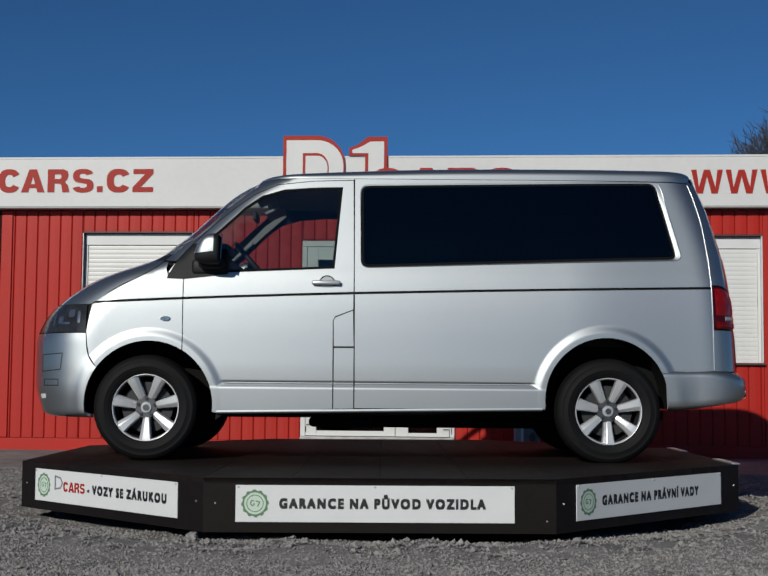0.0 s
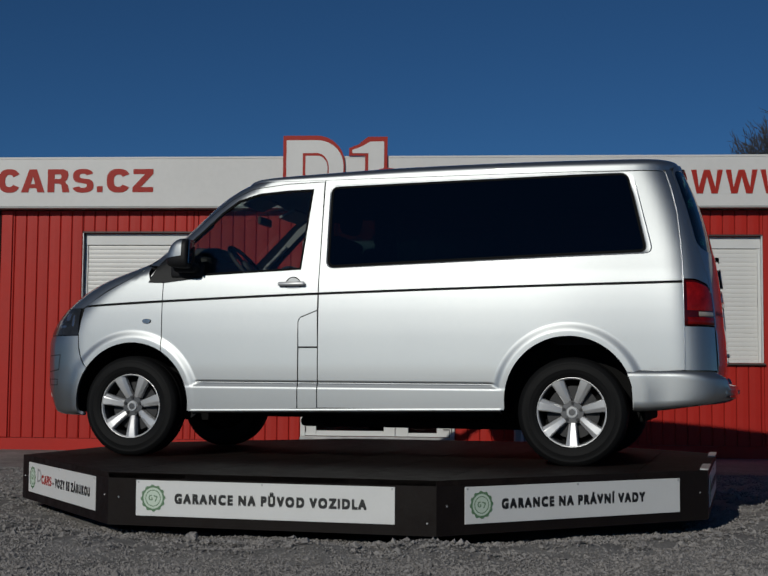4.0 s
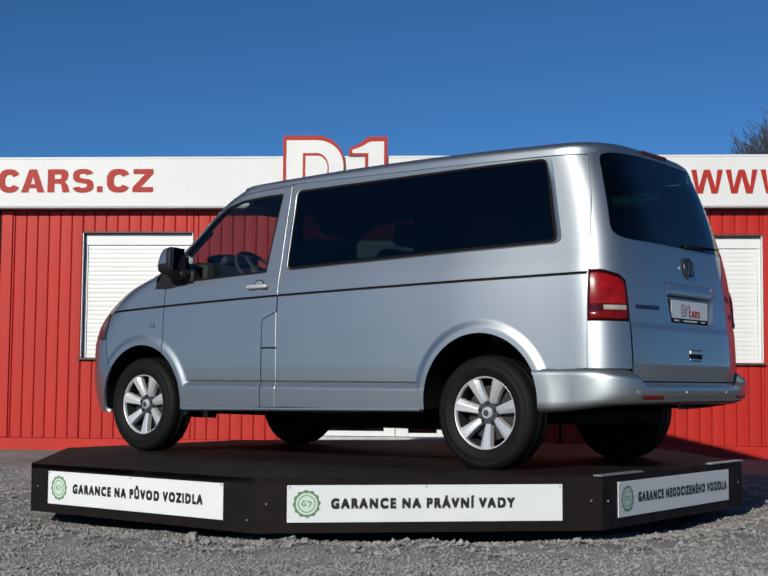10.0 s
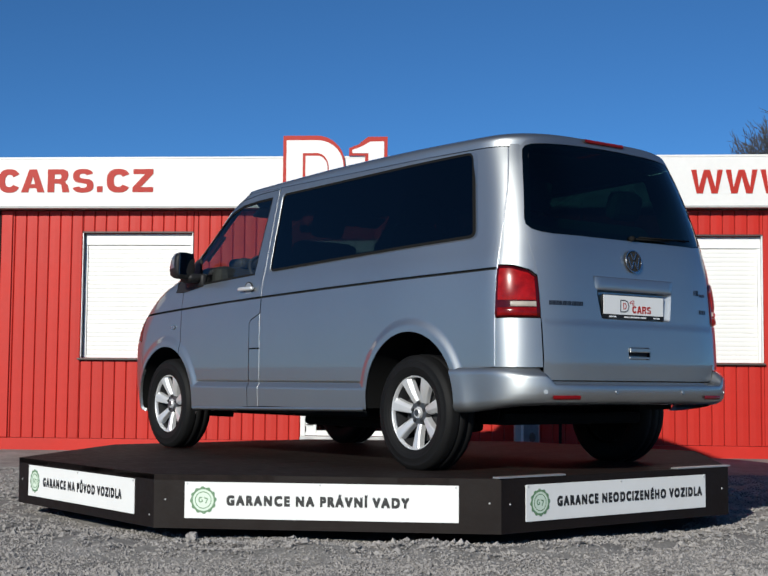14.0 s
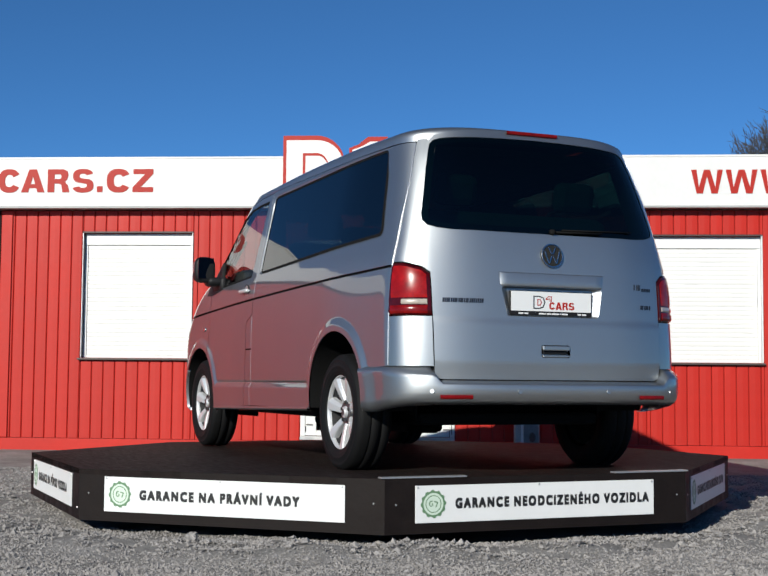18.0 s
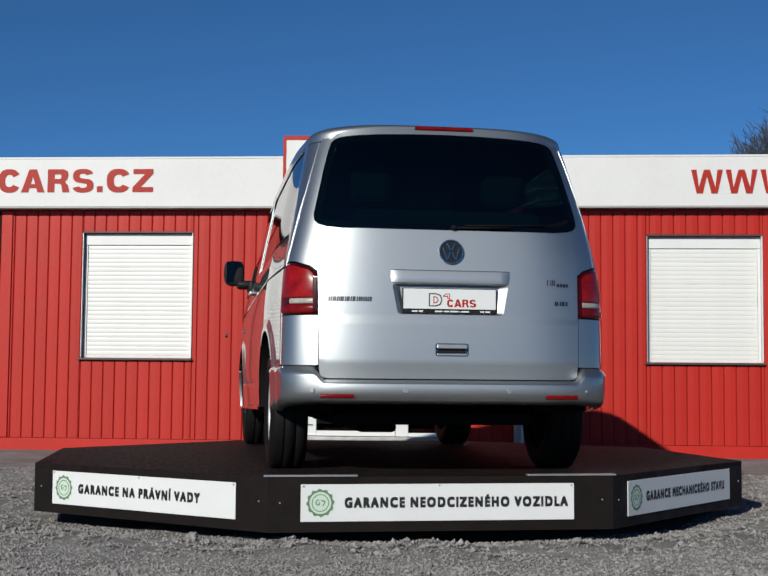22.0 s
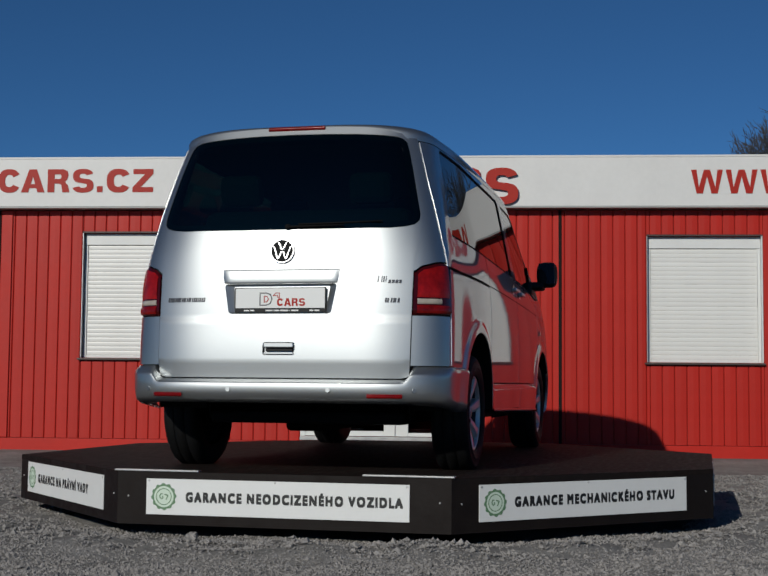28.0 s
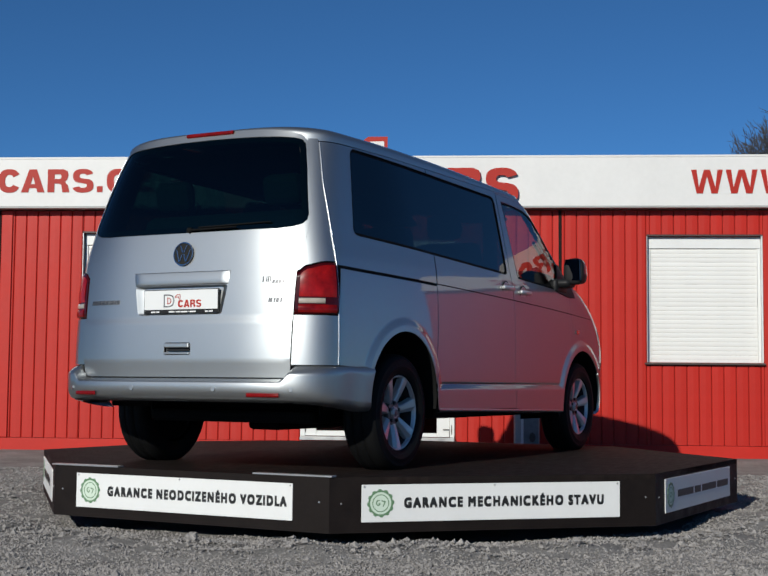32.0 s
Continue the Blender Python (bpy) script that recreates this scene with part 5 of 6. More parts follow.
def corner_row(z, sign, n=16, off=0.0, lap=0.004):
    """Along the rear corner at height z, from the tailgate's edge to the side seam."""
    w = half_width(z) - 0.038
    ya = tail_edge(z) + lap
    x0 = rear_mid(z) - AR
    pa = math.asin(min(1, (ya / w)) ** (NR / 2))
    c = min(1, max(0, (rear_seam(z) + 0.001 - x0) / AR))
    pb = math.acos(c ** (NR / 2))
    out = []
    for i in range(n + 1):
        p = pa + (pb - pa) * i / n
        out.append(Vector((x0 + (AR + off) * math.cos(p) ** (2 / NR), YC + sign * (w + off) * math.sin(p) ** (2 / NR), z)))
    return out


def lamp_top(f):
    """Height of the tail lamp's upper edge, from the tailgate (f = 0) to the side (f = 1)."""
    return 1.096 + 0.028 * smoothstep(0.0, 0.2, f) + 0.030 * smoothstep(0.0, 0.75, f)


def corner_rows(s, low, high, n, off=0.0, lap=0.004):
    """Rows between two edges that may rise along the corner: each edge a function of f."""
    rows = []
    for k in range(n + 1):
        r = []
        for i in range(17):
            f = i / 16
            z = low(f) + (high(f) - low(f)) * k / n
            o = off if not callable(off) else off(k / n)
            r.append(corner_row(z, s, 16, o, lap)[i])
        rows.append(r)
    return rows


def van_rear(van):
    for s in (-1, 1):
        zs = [0.600 + 0.0266 * i for i in range(11)]
        loft_part("corner_panel", [corner_row(z, s) for z in zs], PAINT, van, "silver rear corner panel", out=(1, s, 0), thick=0.012)
        loft_part("rear_pillar", corner_rows(s, lambda f: lamp_top(f) + 0.009, lambda f: 1.872, 20, -0.0012, -0.005), PAINT, van, "silver tailgate side beside the glass", out=(1, s, 0))
        lamp = loft_part("tail_lamp", corner_rows(s, lambda f: 0.872, lamp_top, 16, lambda t: 0.006 - 0.010 * (max(0.0, abs(2 * t - 1) - 0.9) / 0.1) ** 2), LAMP_DEEP, van, "deep red tail lamp with a pale indicator band", out=(1, s, 0), thick=0.02)
        crest = lambda t: 0.0105 - 0.0045 * abs(2 * t - 1) ** 3
        for low, high, mat, name, cols in ((lambda f: 0.880, lambda f: 0.924, LAMP_MID, "lower_lens", (1, 16)), (lambda f: 0.930, lambda f: 0.958, LAMP_CLEAR, "indicator_band", (1, 11)), (lambda f: 0.966, lambda f: lamp_top(f) - 0.014, LAMP_RED, "upper_lens", (1, 16))):
            loft_part(name, [r[cols[0]:cols[1]] for r in corner_rows(s, low, high, 8, crest)], mat, lamp, "pale indicator band" if mat is LAMP_CLEAR else "bright red lens", out=(1, s, 0), thick=0.006)
        # bead added beside the tailgate, bumper to roof, to draw the edge highlight
        bm = bmesh.new()
        line = [side_at(s, 0.0012)(rear_seam(z) - 0.0005, z) for z in [0.604 + 0.0415 * i for i in range(31)]]
        rings = []
        for k, p in enumerate(line):
            d = (line[min(k + 1, 30)] - line[max(k - 1, 0)]).normalized()
            a = d.orthogonal().normalized()
            b = d.cross(a)
            rings.append([bm.verts.new(p + (a * math.cos(t) + b * math.sin(t)) * 0.0036) for t in [math.pi / 4 * q for q in range(8)]])
        for a, b in zip(rings, rings[1:]):
            for q in range(8):
                bm.faces.new((a[q], a[(q + 1) % 8], b[(q + 1) % 8], b[q]))
        bmesh.ops.recalc_face_normals(bm, faces=bm.faces[:])
        part("panel_edge", bm, GLINT_BEAD, van, "bright bead added for the panel edge's sun glint", smooth=True)
        # near-black sheet added behind the corner, to shade its seam
        loft_part("corner_shell", [[p + Vector((-0.02, -s * 0.02, 0)) for p in corner_row(z, s)] for z in (0.55, 0.8, 1.0, 1.15, 1.3, 1.45, 1.6, 1.75, 1.86)], SHELL_DARK, van, out=(1, s, 0))
    # tailgate
    edge = [(tail_edge(z), z) for z in (0.545, 0.59, 0.625, 0.635, 0.7, 0.8, 0.836, 0.853, 0.87, 1.0, 1.15, 1.22, 1.28, 1.35, 1.42, 1.50, 1.58, 1.65, 1.73, 1.80, 1.855)]
    top = lambda y: 1.858 + 0.088 * max(0.0, 1 - (abs(y) / 0.645) ** 2.6) ** 0.48
    crown = [(0.60 - 0.06 * i, top(0.60 - 0.06 * i)) for i in range(21)]
    outline = [(-y, z) for y, z in edge][::-1] + [(-0.690, 0.536), (-0.67, 0.531), (0.67, 0.531), (0.690, 0.536)] + edge + crown
    gr = [(0.0, 1.902), (0.2, 1.899), (0.36, 1.893), (0.50, 1.884), (0.575, 1.876), (0.612, 1.864), (0.634, 1.84), (0.648, 1.80), (0.678, 1.69), (0.710, 1.55), (0.738, 1.425), (0.737, 1.39), (0.715, 1.365), (0.67, 1.351), (0.59, 1.342), (0.3, 1.340), (0.0, 1.340)]
    gl = [(-y, z) for y, z in gr[1:-1]][::-1] + gr
    recess = rounded([(-0.325, 1.040), (0.315, 1.040), (0.285, 0.876), (-0.295, 0.876)], 0.02)
    slot = rounded([(-0.092, 0.722), (0.090, 0.722), (0.090, 0.652), (-0.092, 0.652)], 0.016)
    def tail_surf(y, z):
        # a soft fold runs across under the plate
        d = 0.005 * (1 - smoothstep(0.838, 0.868, z)) - 0.14 * max(0.0, 0.632 - z)
        return Vector((rear_x(y, z) + d, YC + y, z))
    tg = sheet_part("tailgate", sheet([outline], tail_surf, (1, 0, 0), 0.03, holes=[gl, recess, slot]), PAINT, van, "silver tailgate, closed")
    sheet_part("rear_window", sheet([shrink_outline(gl, 0.003)], rear_at(-0.004), (1, 0, 0), 0.07, flange=0), GLASS_DARK, tg, "dark tinted rear window")
    sheet_part("window_border", sheet([shrink_outline(gl, 0.004)], rear_at(-0.007), (1, 0, 0), 0.07, holes=[shrink_outline(gl, 0.035)], flange=0), BLACK_TRIM, tg, "black window border")
    # plate recess
    P = rear_at(-0.030)
    floor_of = lambda p: (-0.005 + (p[0] + 0.005) * 0.86, 0.955 + (p[1] - 0.955) * 0.90)
    sheet_part("plate_recess", sheet([[floor_of(p) for p in recess]], P, (1, 0, 0), 0.06, flange=0), PAINT, tg, "silver plate recess")
    rr = densify(recess, 0.05)
    rr = rr + rr[:1]
    rows = [[tail_surf(*p) for p in rr], [rear_at(-0.006)(*[p[k] + (floor_of(p)[k] - p[k]) * 0.2 for k in (0, 1)]) for p in rr], [rear_at(-0.020)(*[p[k] + (floor_of(p)[k] - p[k]) * 0.6 for k in (0, 1)]) for p in rr], [P(*floor_of(p)) for p in rr]]
    loft_part("recess_wall", rows, PAINT, tg, out=(1, 0, 0))
    px = rear_x(0.0, 0.95) - 0.022
    plate = part("number_plate", boxed(px, px + 0.008, YC - 0.268, YC + 0.252, 0.886, 1.020, 0.002), BLACK_TRIM, van, "number plate holder with a white dealer plate")
    part("plate_face", boxed(px + 0.0085, px + 0.011, YC - 0.262, YC + 0.246, 0.908, 1.016, 0.001), PLATE_WHITE, plate, "white plate face")
    def on_plate(bm):
        for q in bm.verts:
            q.co = Vector((px + 0.0112 - q.co.y, YC + q.co.x, q.co.z))
        return bm
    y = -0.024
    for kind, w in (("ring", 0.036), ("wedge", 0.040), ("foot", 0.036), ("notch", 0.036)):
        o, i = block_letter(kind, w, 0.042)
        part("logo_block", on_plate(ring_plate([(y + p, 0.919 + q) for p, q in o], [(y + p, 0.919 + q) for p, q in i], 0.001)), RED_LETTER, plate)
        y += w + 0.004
    o = [(-0.124, 0.921), (-0.124, 0.993), (-0.085, 0.993), (-0.06, 0.985), (-0.049, 0.958), (-0.06, 0.93), (-0.085, 0.921)]
    part("logo_mark", on_plate(ring_plate(o, shrink_outline(o, 0.006), 0.001)), BADGE, plate, "grey logo outline")
    o = [(-0.099, 0.938), (-0.099, 0.976), (-0.08, 0.974), (-0.07, 0.957), (-0.08, 0.94)]
    part("logo_mark", on_plate(ring_plate(o, shrink_outline(o, 0.005), 0.001)), RED_LETTER, plate, "red logo outline")
    o = [(-0.046, 0.972), (-0.046, 0.98), (-0.03, 0.992), (-0.008, 0.992), (-0.008, 0.964), (-0.022, 0.964), (-0.022, 0.976)]
    part("logo_mark", on_plate(ring_plate(o, shrink_outline(o, 0.004), 0.001)), RED_LETTER, plate)
    for a, b in ((-0.215, -0.185), (-0.178, -0.155), (-0.089, -0.052), (-0.048, -0.044), (-0.038, -0.012), (-0.007, 0.040), (0.046, 0.050), (0.056, 0.097), (0.16, 0.182), (0.188, 0.215)):
        part("print_bar", boxed(px + 0.0085, px + 0.0095, YC + a, YC + b, 0.891, 0.899), PLATE_WHITE, plate, "small white print bar")
    # grip bar above the plate
    rows = []
    for y in [-0.335, -0.333, -0.328] + [-0.32 + 0.031 * i for i in range(21)] + [0.318, 0.323, 0.325]:
        x = rear_x(y, 1.075)
        k = 1 - smoothstep(0.93, 1.0, abs(y + 0.005) / 0.33)
        rows.append([(x - 0.004, YC + y, 1.118), (x + 0.002 * k, YC + y, 1.1165), (x + 0.0045 * k, YC + y, 1.111), (x + 0.009 * k, YC + y, 1.075), (x + 0.0125 * k, YC + y, 1.050), (x + 0.010 * k, YC + y, 1.044), (x + 0.002 * k, YC + y, 1.041), (x - 0.03, YC + y, 1.038)])
    loft_part("grip_bar", rows, PAINT, tg, "silver grip bar above the plate", out=(1, 0, 0))
    # lower handle; a black strip paints the shade in its slit
    sheet_part("handle_pocket", sheet([slot], rear_at(-0.02), (1, 0, 0), 0.05, flange=0), PAINT, tg, "silver handle pocket")
    x = rear_x(0, 0.69) + 0.010
    part("tailgate_handle", boxed(x - 0.012, x + 0.006, YC - 0.086, YC + 0.084, 0.692, 0.718, 0.006), PAINT, tg, "silver tailgate handle")
    part("handle_slit", boxed(x - 0.026, x - 0.014, YC - 0.078, YC + 0.076, 0.673, 0.693, 0.003), BLACK_TRIM, tg, "black strip painting the shade of the grip slit")
    part("handle_lip", boxed(x - 0.012, x + 0.002, YC - 0.086, YC + 0.084, 0.655, 0.668, 0.004), PAINT, tg)
    # round emblem
    ex = rear_x(0, 1.219)
    tilt = pose(ex + 0.004, YC + 0.0, 1.219, 0, 83, 0)
    em = part("emblem", cylinder(bmesh.new(), 0.0655, 0.062, 0.010, tilt, 36), SHELL_DARK, van, "round dark emblem with a chrome ring")
    circ = lambda q, n=40: [(q * math.cos(2 * math.pi * i / n), q * math.sin(2 * math.pi * i / n)) for i in range(n)]
    bar = lambda x0, z0, x1, z1, w: [(x0 - w, z0), (x0 + w, z0), (x1 + w, z1), (x1 - w, z1)]
    shapes = [("emblem_ring", circ(0.068), circ(0.061))]
    for s in (-1, 1):
        shapes += [("emblem_bar", bar(s * 0.022, 0.047, s * 0.004, 0.008, 0.0042), []), ("emblem_bar", bar(s * 0.047, 0.024, s * 0.024, -0.046, 0.0042), []), ("emblem_bar", bar(s * 0.020, -0.042, s * 0.005, -0.002, 0.0042), [])]
    for name, o, i in shapes:
        b2 = ring_plate(o, i, 0.005)
        bmesh.ops.bevel(b2, geom=[e for e in b2.edges if e.calc_face_angle(0) > 0.6 and all(v.co.y < -0.004 for v in e.verts)], offset=0.0019, segments=2, affect='EDGES')
        for q in b2.verts:
            c = q.co.copy()
            q.co = tilt @ Vector((-c.z, c.x, 0.0055 - c.y))
        part(name, b2, EMBLEM, em)
    # badges as small dark bars of uneven width
    for y0, z0, z1, marks in ((-0.667, 0.943, 0.967, ((0, 9), (12, 8), (23, 8), (32, 8), (44, 9), (56, 6), (64, 17), (86, 7), (96, 16), (117, 7), (128, 15), (149, 7), (160, 9), (172, 9), (185, 7), (196, 8), (208, 8), (220, 9))),
                             (0.535, 1.046, 1.078, ((0, 5), (20, 4), (30, 6), (42, 4))), (0.592, 1.040, 1.058, ((0, 13), (18, 14), (37, 14), (56, 12))),
                             (0.577, 0.936, 0.960, ((0, 8), (11, 9), (30, 8), (43, 15), (66, 10)))):
        for a, w in marks:
            a = y0 + a * 0.001
            o = [(a, z0), (a + 0.003, z1), (a + 0.003 + w * 0.001, z1), (a + w * 0.001, z0)]
            sheet_part("badge_bar", sheet([o], rear_at(0.003), (1, 0, 0), 0.03, flange=0.003), BADGE, tg)
    # wiper
    bm = bmesh.new()
    def rod(p, q, r):
        p, q = Vector(p), Vector(q)
        m = Matrix.Translation((p + q) / 2) @ (q - p).to_track_quat('Z', 'Y').to_matrix().to_4x4()
        cylinder(bm, r, r * 0.8, (q - p).length, m, 8)
    rod((rear_x(0, 1.355) + 0.012, YC + 0.03, 1.354), (rear_x(0.3, 1.36) + 0.014, YC + 0.34, 1.360), 0.006)
    rod((rear_x(0.05, 1.37) + 0.009, YC + 0.08, 1.368), (rear_x(0.55, 1.38) + 0.010, YC + 0.55, 1.380), 0.0045)
    cylinder(bm, 0.019, 0.013, 0.026, pose(rear_x(0, 1.352) + 0.007, YC + 0.02, 1.354, 0, 85, 0), 14)
    part("rear_wiper", bm, RUBBER_DARK, tg, "black rear wiper", smooth=True)
    # near-black sheet added behind the tailgate gap, in place of its shade
    sheet_part("tail_shell", sheet([[(-0.78, 0.50), (0.78, 0.50), (0.80, 1.0), (0.80, 1.40), (0.68, 1.86), (-0.68, 1.86), (-0.80, 1.40), (-0.80, 1.0)]], rear_at(-0.05), (1, 0, 0), 0.15, holes=[shrink_outline(gl, 0.03)], flange=0), SHELL_DARK, van)
    # bumper
    prof = [(0.345, -0.05), (0.352, 0.0), (0.375, 0.034), (0.41, 0.058), (0.46, 0.070), (0.50, 0.071), (0.538, 0.069), (0.548, 0.067), (0.554, 0.062), (0.560, 0.054), (0.572, 0.034), (0.584, 0.014), (0.596, -0.006), (0.599, -0.03), (0.603, -0.10)]
    def bump_row(z, off, n=84):
        w = half_width(z) - 0.038
        zz = max(z, 0.5)
        AB, NB = 0.42, 4.0
        x0 = rear_mid(zz) - AB
        pts = []
        xa = 1.458 + math.sqrt(max(0, 0.398 ** 2 - (z - 0.408) ** 2)) + 0.001
        side = [xa, xa + 0.02, xa + 0.05, xa + 0.10]
        def y_side(x):
            return half_width(z) - 0.018 + 0.006 * (1 - smoothstep(0.0, 0.10, x - xa)) + min(off, 0.030) * 0.5 - 0.004
        for x in side:
            pts.append(Vector((x, YC - y_side(x), z)))
        for i in range(n + 1):
            t = math.pi * (i / n - 0.5)
            a, ww = AB + off, w + 0.006 + min(off, 0.030) * 0.5
            pts.append(Vector((x0 + a * max(0, math.cos(t)) ** (2 / NB), YC + math.copysign(ww * abs(math.sin(t)) ** (2 / NB), t), z)))
        for x in side[::-1]:
            pts.append(Vector((x, YC + y_side(x), z)))
        for p in pts:
            p.z += 0.05 * max(0.0, (0.46 - z) / 0.115) * smoothstep(1.88, 2.40, p.x)
            p.z -= 0.556 * max(0.0, z - 0.47) * (1 - smoothstep(0.690, 0.738, abs(p.y - YC)))
        return pts
    bp = loft_part("rear_bumper", [bump_row(z, o) for z, o in prof], PAINT, van, "silver rear bumper", out=(1, 0, 0))
    for y0, y1 in ((-0.71, -0.535), (0.505, 0.69)):
        rows = []
        for i in range(9):
            y = y0 + (y1 - y0) * i / 8
            x = rear_mid(0.5) - 0.42 + (0.42 + 0.067) * (1 - (abs(y) / (half_width(0.44) - 0.017)) ** 4) ** (1 / 4)
            rows.append([(x - 0.006, YC + y, 0.448), (x + 0.004, YC + y, 0.446), (x + 0.003, YC + y, 0.427), (x - 0.008, YC + y, 0.425)])
        loft_part("reflector", rows, LAMP_MID, bp, "red rear reflector", out=(1, 0, 0))
    for y in (-0.75, -0.262, 0.297, 0.75):
        x = rear_mid(0.5) - 0.42 + (0.42 + 0.070) * (1 - (abs(y) / (half_width(0.46) - 0.017)) ** 4) ** (1 / 4)
        part("parking_sensor", cylinder(bmesh.new(), 0.013, 0.012, 0.008, pose(x + 0.001, YC + y, 0.467, 0, 90, 35 * (y / 0.75) ** 5), 16), PAINT, bp, "round parking sensor")
    part("bumper_underside", boxed(1.93, 2.34, YC - 0.72, YC + 0.72, 0.392, 0.412, 0.006), RUBBER_DARK, van, "black bumper underside")


def build_wheel(van):
    """One wheel about its own axle, outer face to -y."""
    def ring(profile, seg=48):
        rows = []
        for i in range(seg + 1):
            a = 2 * math.pi * i / seg
            rows.append([(r * math.cos(a), y, r * math.sin(a)) for r, y in profile])
        return rows
    wheel = empty("wheel")
    wheel.parent = van
    tagged(wheel, "black tyre on a seven-spoke silver alloy wheel")
    tyre = [(0.214, -0.085), (0.220, -0.098), (0.228, -0.103), (0.233, -0.103), (0.236, -0.1055), (0.250, -0.109), (0.262, -0.111), (0.265, -0.1125), (0.270, -0.1125), (0.273, -0.111), (0.288, -0.110), (0.300, -0.1065), (0.303, -0.1075), (0.308, -0.1065), (0.312, -0.104), (0.330, -0.092), (0.338, -0.078), (0.342, -0.04), (0.342, -0.036), (0.334, -0.035), (0.334, -0.030), (0.343, -0.029), (0.343, 0.029), (0.334, 0.030), (0.334, 0.035), (0.342, 0.036), (0.338, 0.078), (0.312, 0.104), (0.26, 0.108), (0.214, 0.095)]
    def solid(name, profile, mat, label, seg=48):
        bm = bmesh.new()
        rows = ring(profile, seg)
        vs = [[bm.verts.new(p) for p in r] for r in rows[:-1]]
        n = len(vs)
        for i in range(n):
            for j in range(len(profile) - 1):
                bm.faces.new((vs[i][j], vs[i][j + 1], vs[(i + 1) % n][j + 1], vs[(i + 1) % n][j]))
        bmesh.ops.recalc_face_normals(bm, faces=bm.faces[:])
        return part(name, bm, mat, wheel, label, smooth=True)
    tread = solid("tyre", tyre, TYRE, "black tyre")
    for v in tread.data.vertices:      # pressed flat where it stands on the deck
        if v.co.z < -0.300:
            v.co.y *= 1 + 0.6 * (-0.300 - v.co.z)
            v.co.z = max(v.co.z, -0.334)
    solid("rim_lip", [(0.205, -0.070), (0.208, -0.086), (0.213, -0.092), (0.219, -0.090), (0.220, -0.084), (0.214, -0.080), (0.207, -0.066)], RIM, "silver rim edge")
    solid("rim_barrel", [(0.2075, -0.067), (0.203, -0.05), (0.198, 0.0), (0.20, 0.08)], RIM_DARK, "inner rim barrel darkened for shade")
    part("brake_disc", cylinder(bmesh.new(), 0.165, 0.165, 0.02, pose(0, 0.0, 0, 90, 0, 0), 40), RIM_DARK, wheel, "brake disc darkened for shade behind the spokes")
    part("wheel_back", cylinder(bmesh.new(), 0.20, 0.20, 0.01, pose(0, 0.05, 0, 90, 0, 0), 40), RUBBER_DARK, wheel)
    bm = bmesh.new()
    for k in range(7):
        a = 2 * math.pi * (k + 0.25) / 7
        m = Matrix.Rotation(-a, 4, 'Y')
        sec = []
        for r, hw, y in ((0.062, 0.022, -0.056), (0.085, 0.024, -0.064), (0.11, 0.0265, -0.071), (0.15, 0.031, -0.080), (0.185, 0.036, -0.086), (0.209, 0.040, -0.089)):
            b = 0.006
            sec.append([m @ Vector(p) for p in ((r, y + 0.040, -hw - 0.004), (r, y + 0.016, -hw), (r, y + 0.013, -hw * 0.9), (r, y + 0.002, -hw * 0.42), (r, y, -hw * 0.25), (r, y, hw - b), (r, y + b, hw), (r, y + 0.040, hw + 0.004))])
        vs = [[bm.verts.new(p) for p in s] for s in sec]
        for i in range(len(vs) - 1):
            for j in range(7):
                bm.faces.new((vs[i][j], vs[i][j + 1], vs[i + 1][j + 1], vs[i + 1][j]))
    bmesh.ops.recalc_face_normals(bm, faces=bm.faces[:])
    part("spokes", bm, RIM, wheel, "seven silver spokes")
    part("hub", cylinder(bmesh.new(), 0.078, 0.070, 0.026, pose(0, -0.044, 0, 90, 0, 0), 40), RIM_HUB, wheel, "shaded alloy hub")
    bm = bmesh.new()
    for z, r0, r1 in ((-0.052, 0.036, 0.036), (-0.062, 0.036, 0.032), (-0.068, 0.032, 0.020)):
        cylinder(bm, r0, r1, 0.0121, pose(0, z, 0, 90, 0, 0), 28)
    part("hub_cap", bm, RIM, wheel, "polished hub cap")
    part("cap_mark", cylinder(bmesh.new(), 0.0195, 0.0195, 0.004, pose(0, -0.0735, 0, 90, 0, 0), 20), RIM_HUB, wheel, "dark mark on the hub cap")
    bolt = None
    for k in range(5):
        a = 2 * math.pi * k / 5 + 0.3
        at = pose(0.056 * math.cos(a), -0.060, 0.056 * math.sin(a), 90, 0, 0)
        if bolt is None:
            bolt = part("wheel_bolt", cylinder(bmesh.new(), 0.0115, 0.010, 0.012, None, 10), RIM_DARK, wheel, "dark wheel bolt")
            bolt.matrix_basis = at
        else:
            again(bolt, at, wheel)
    return wheel


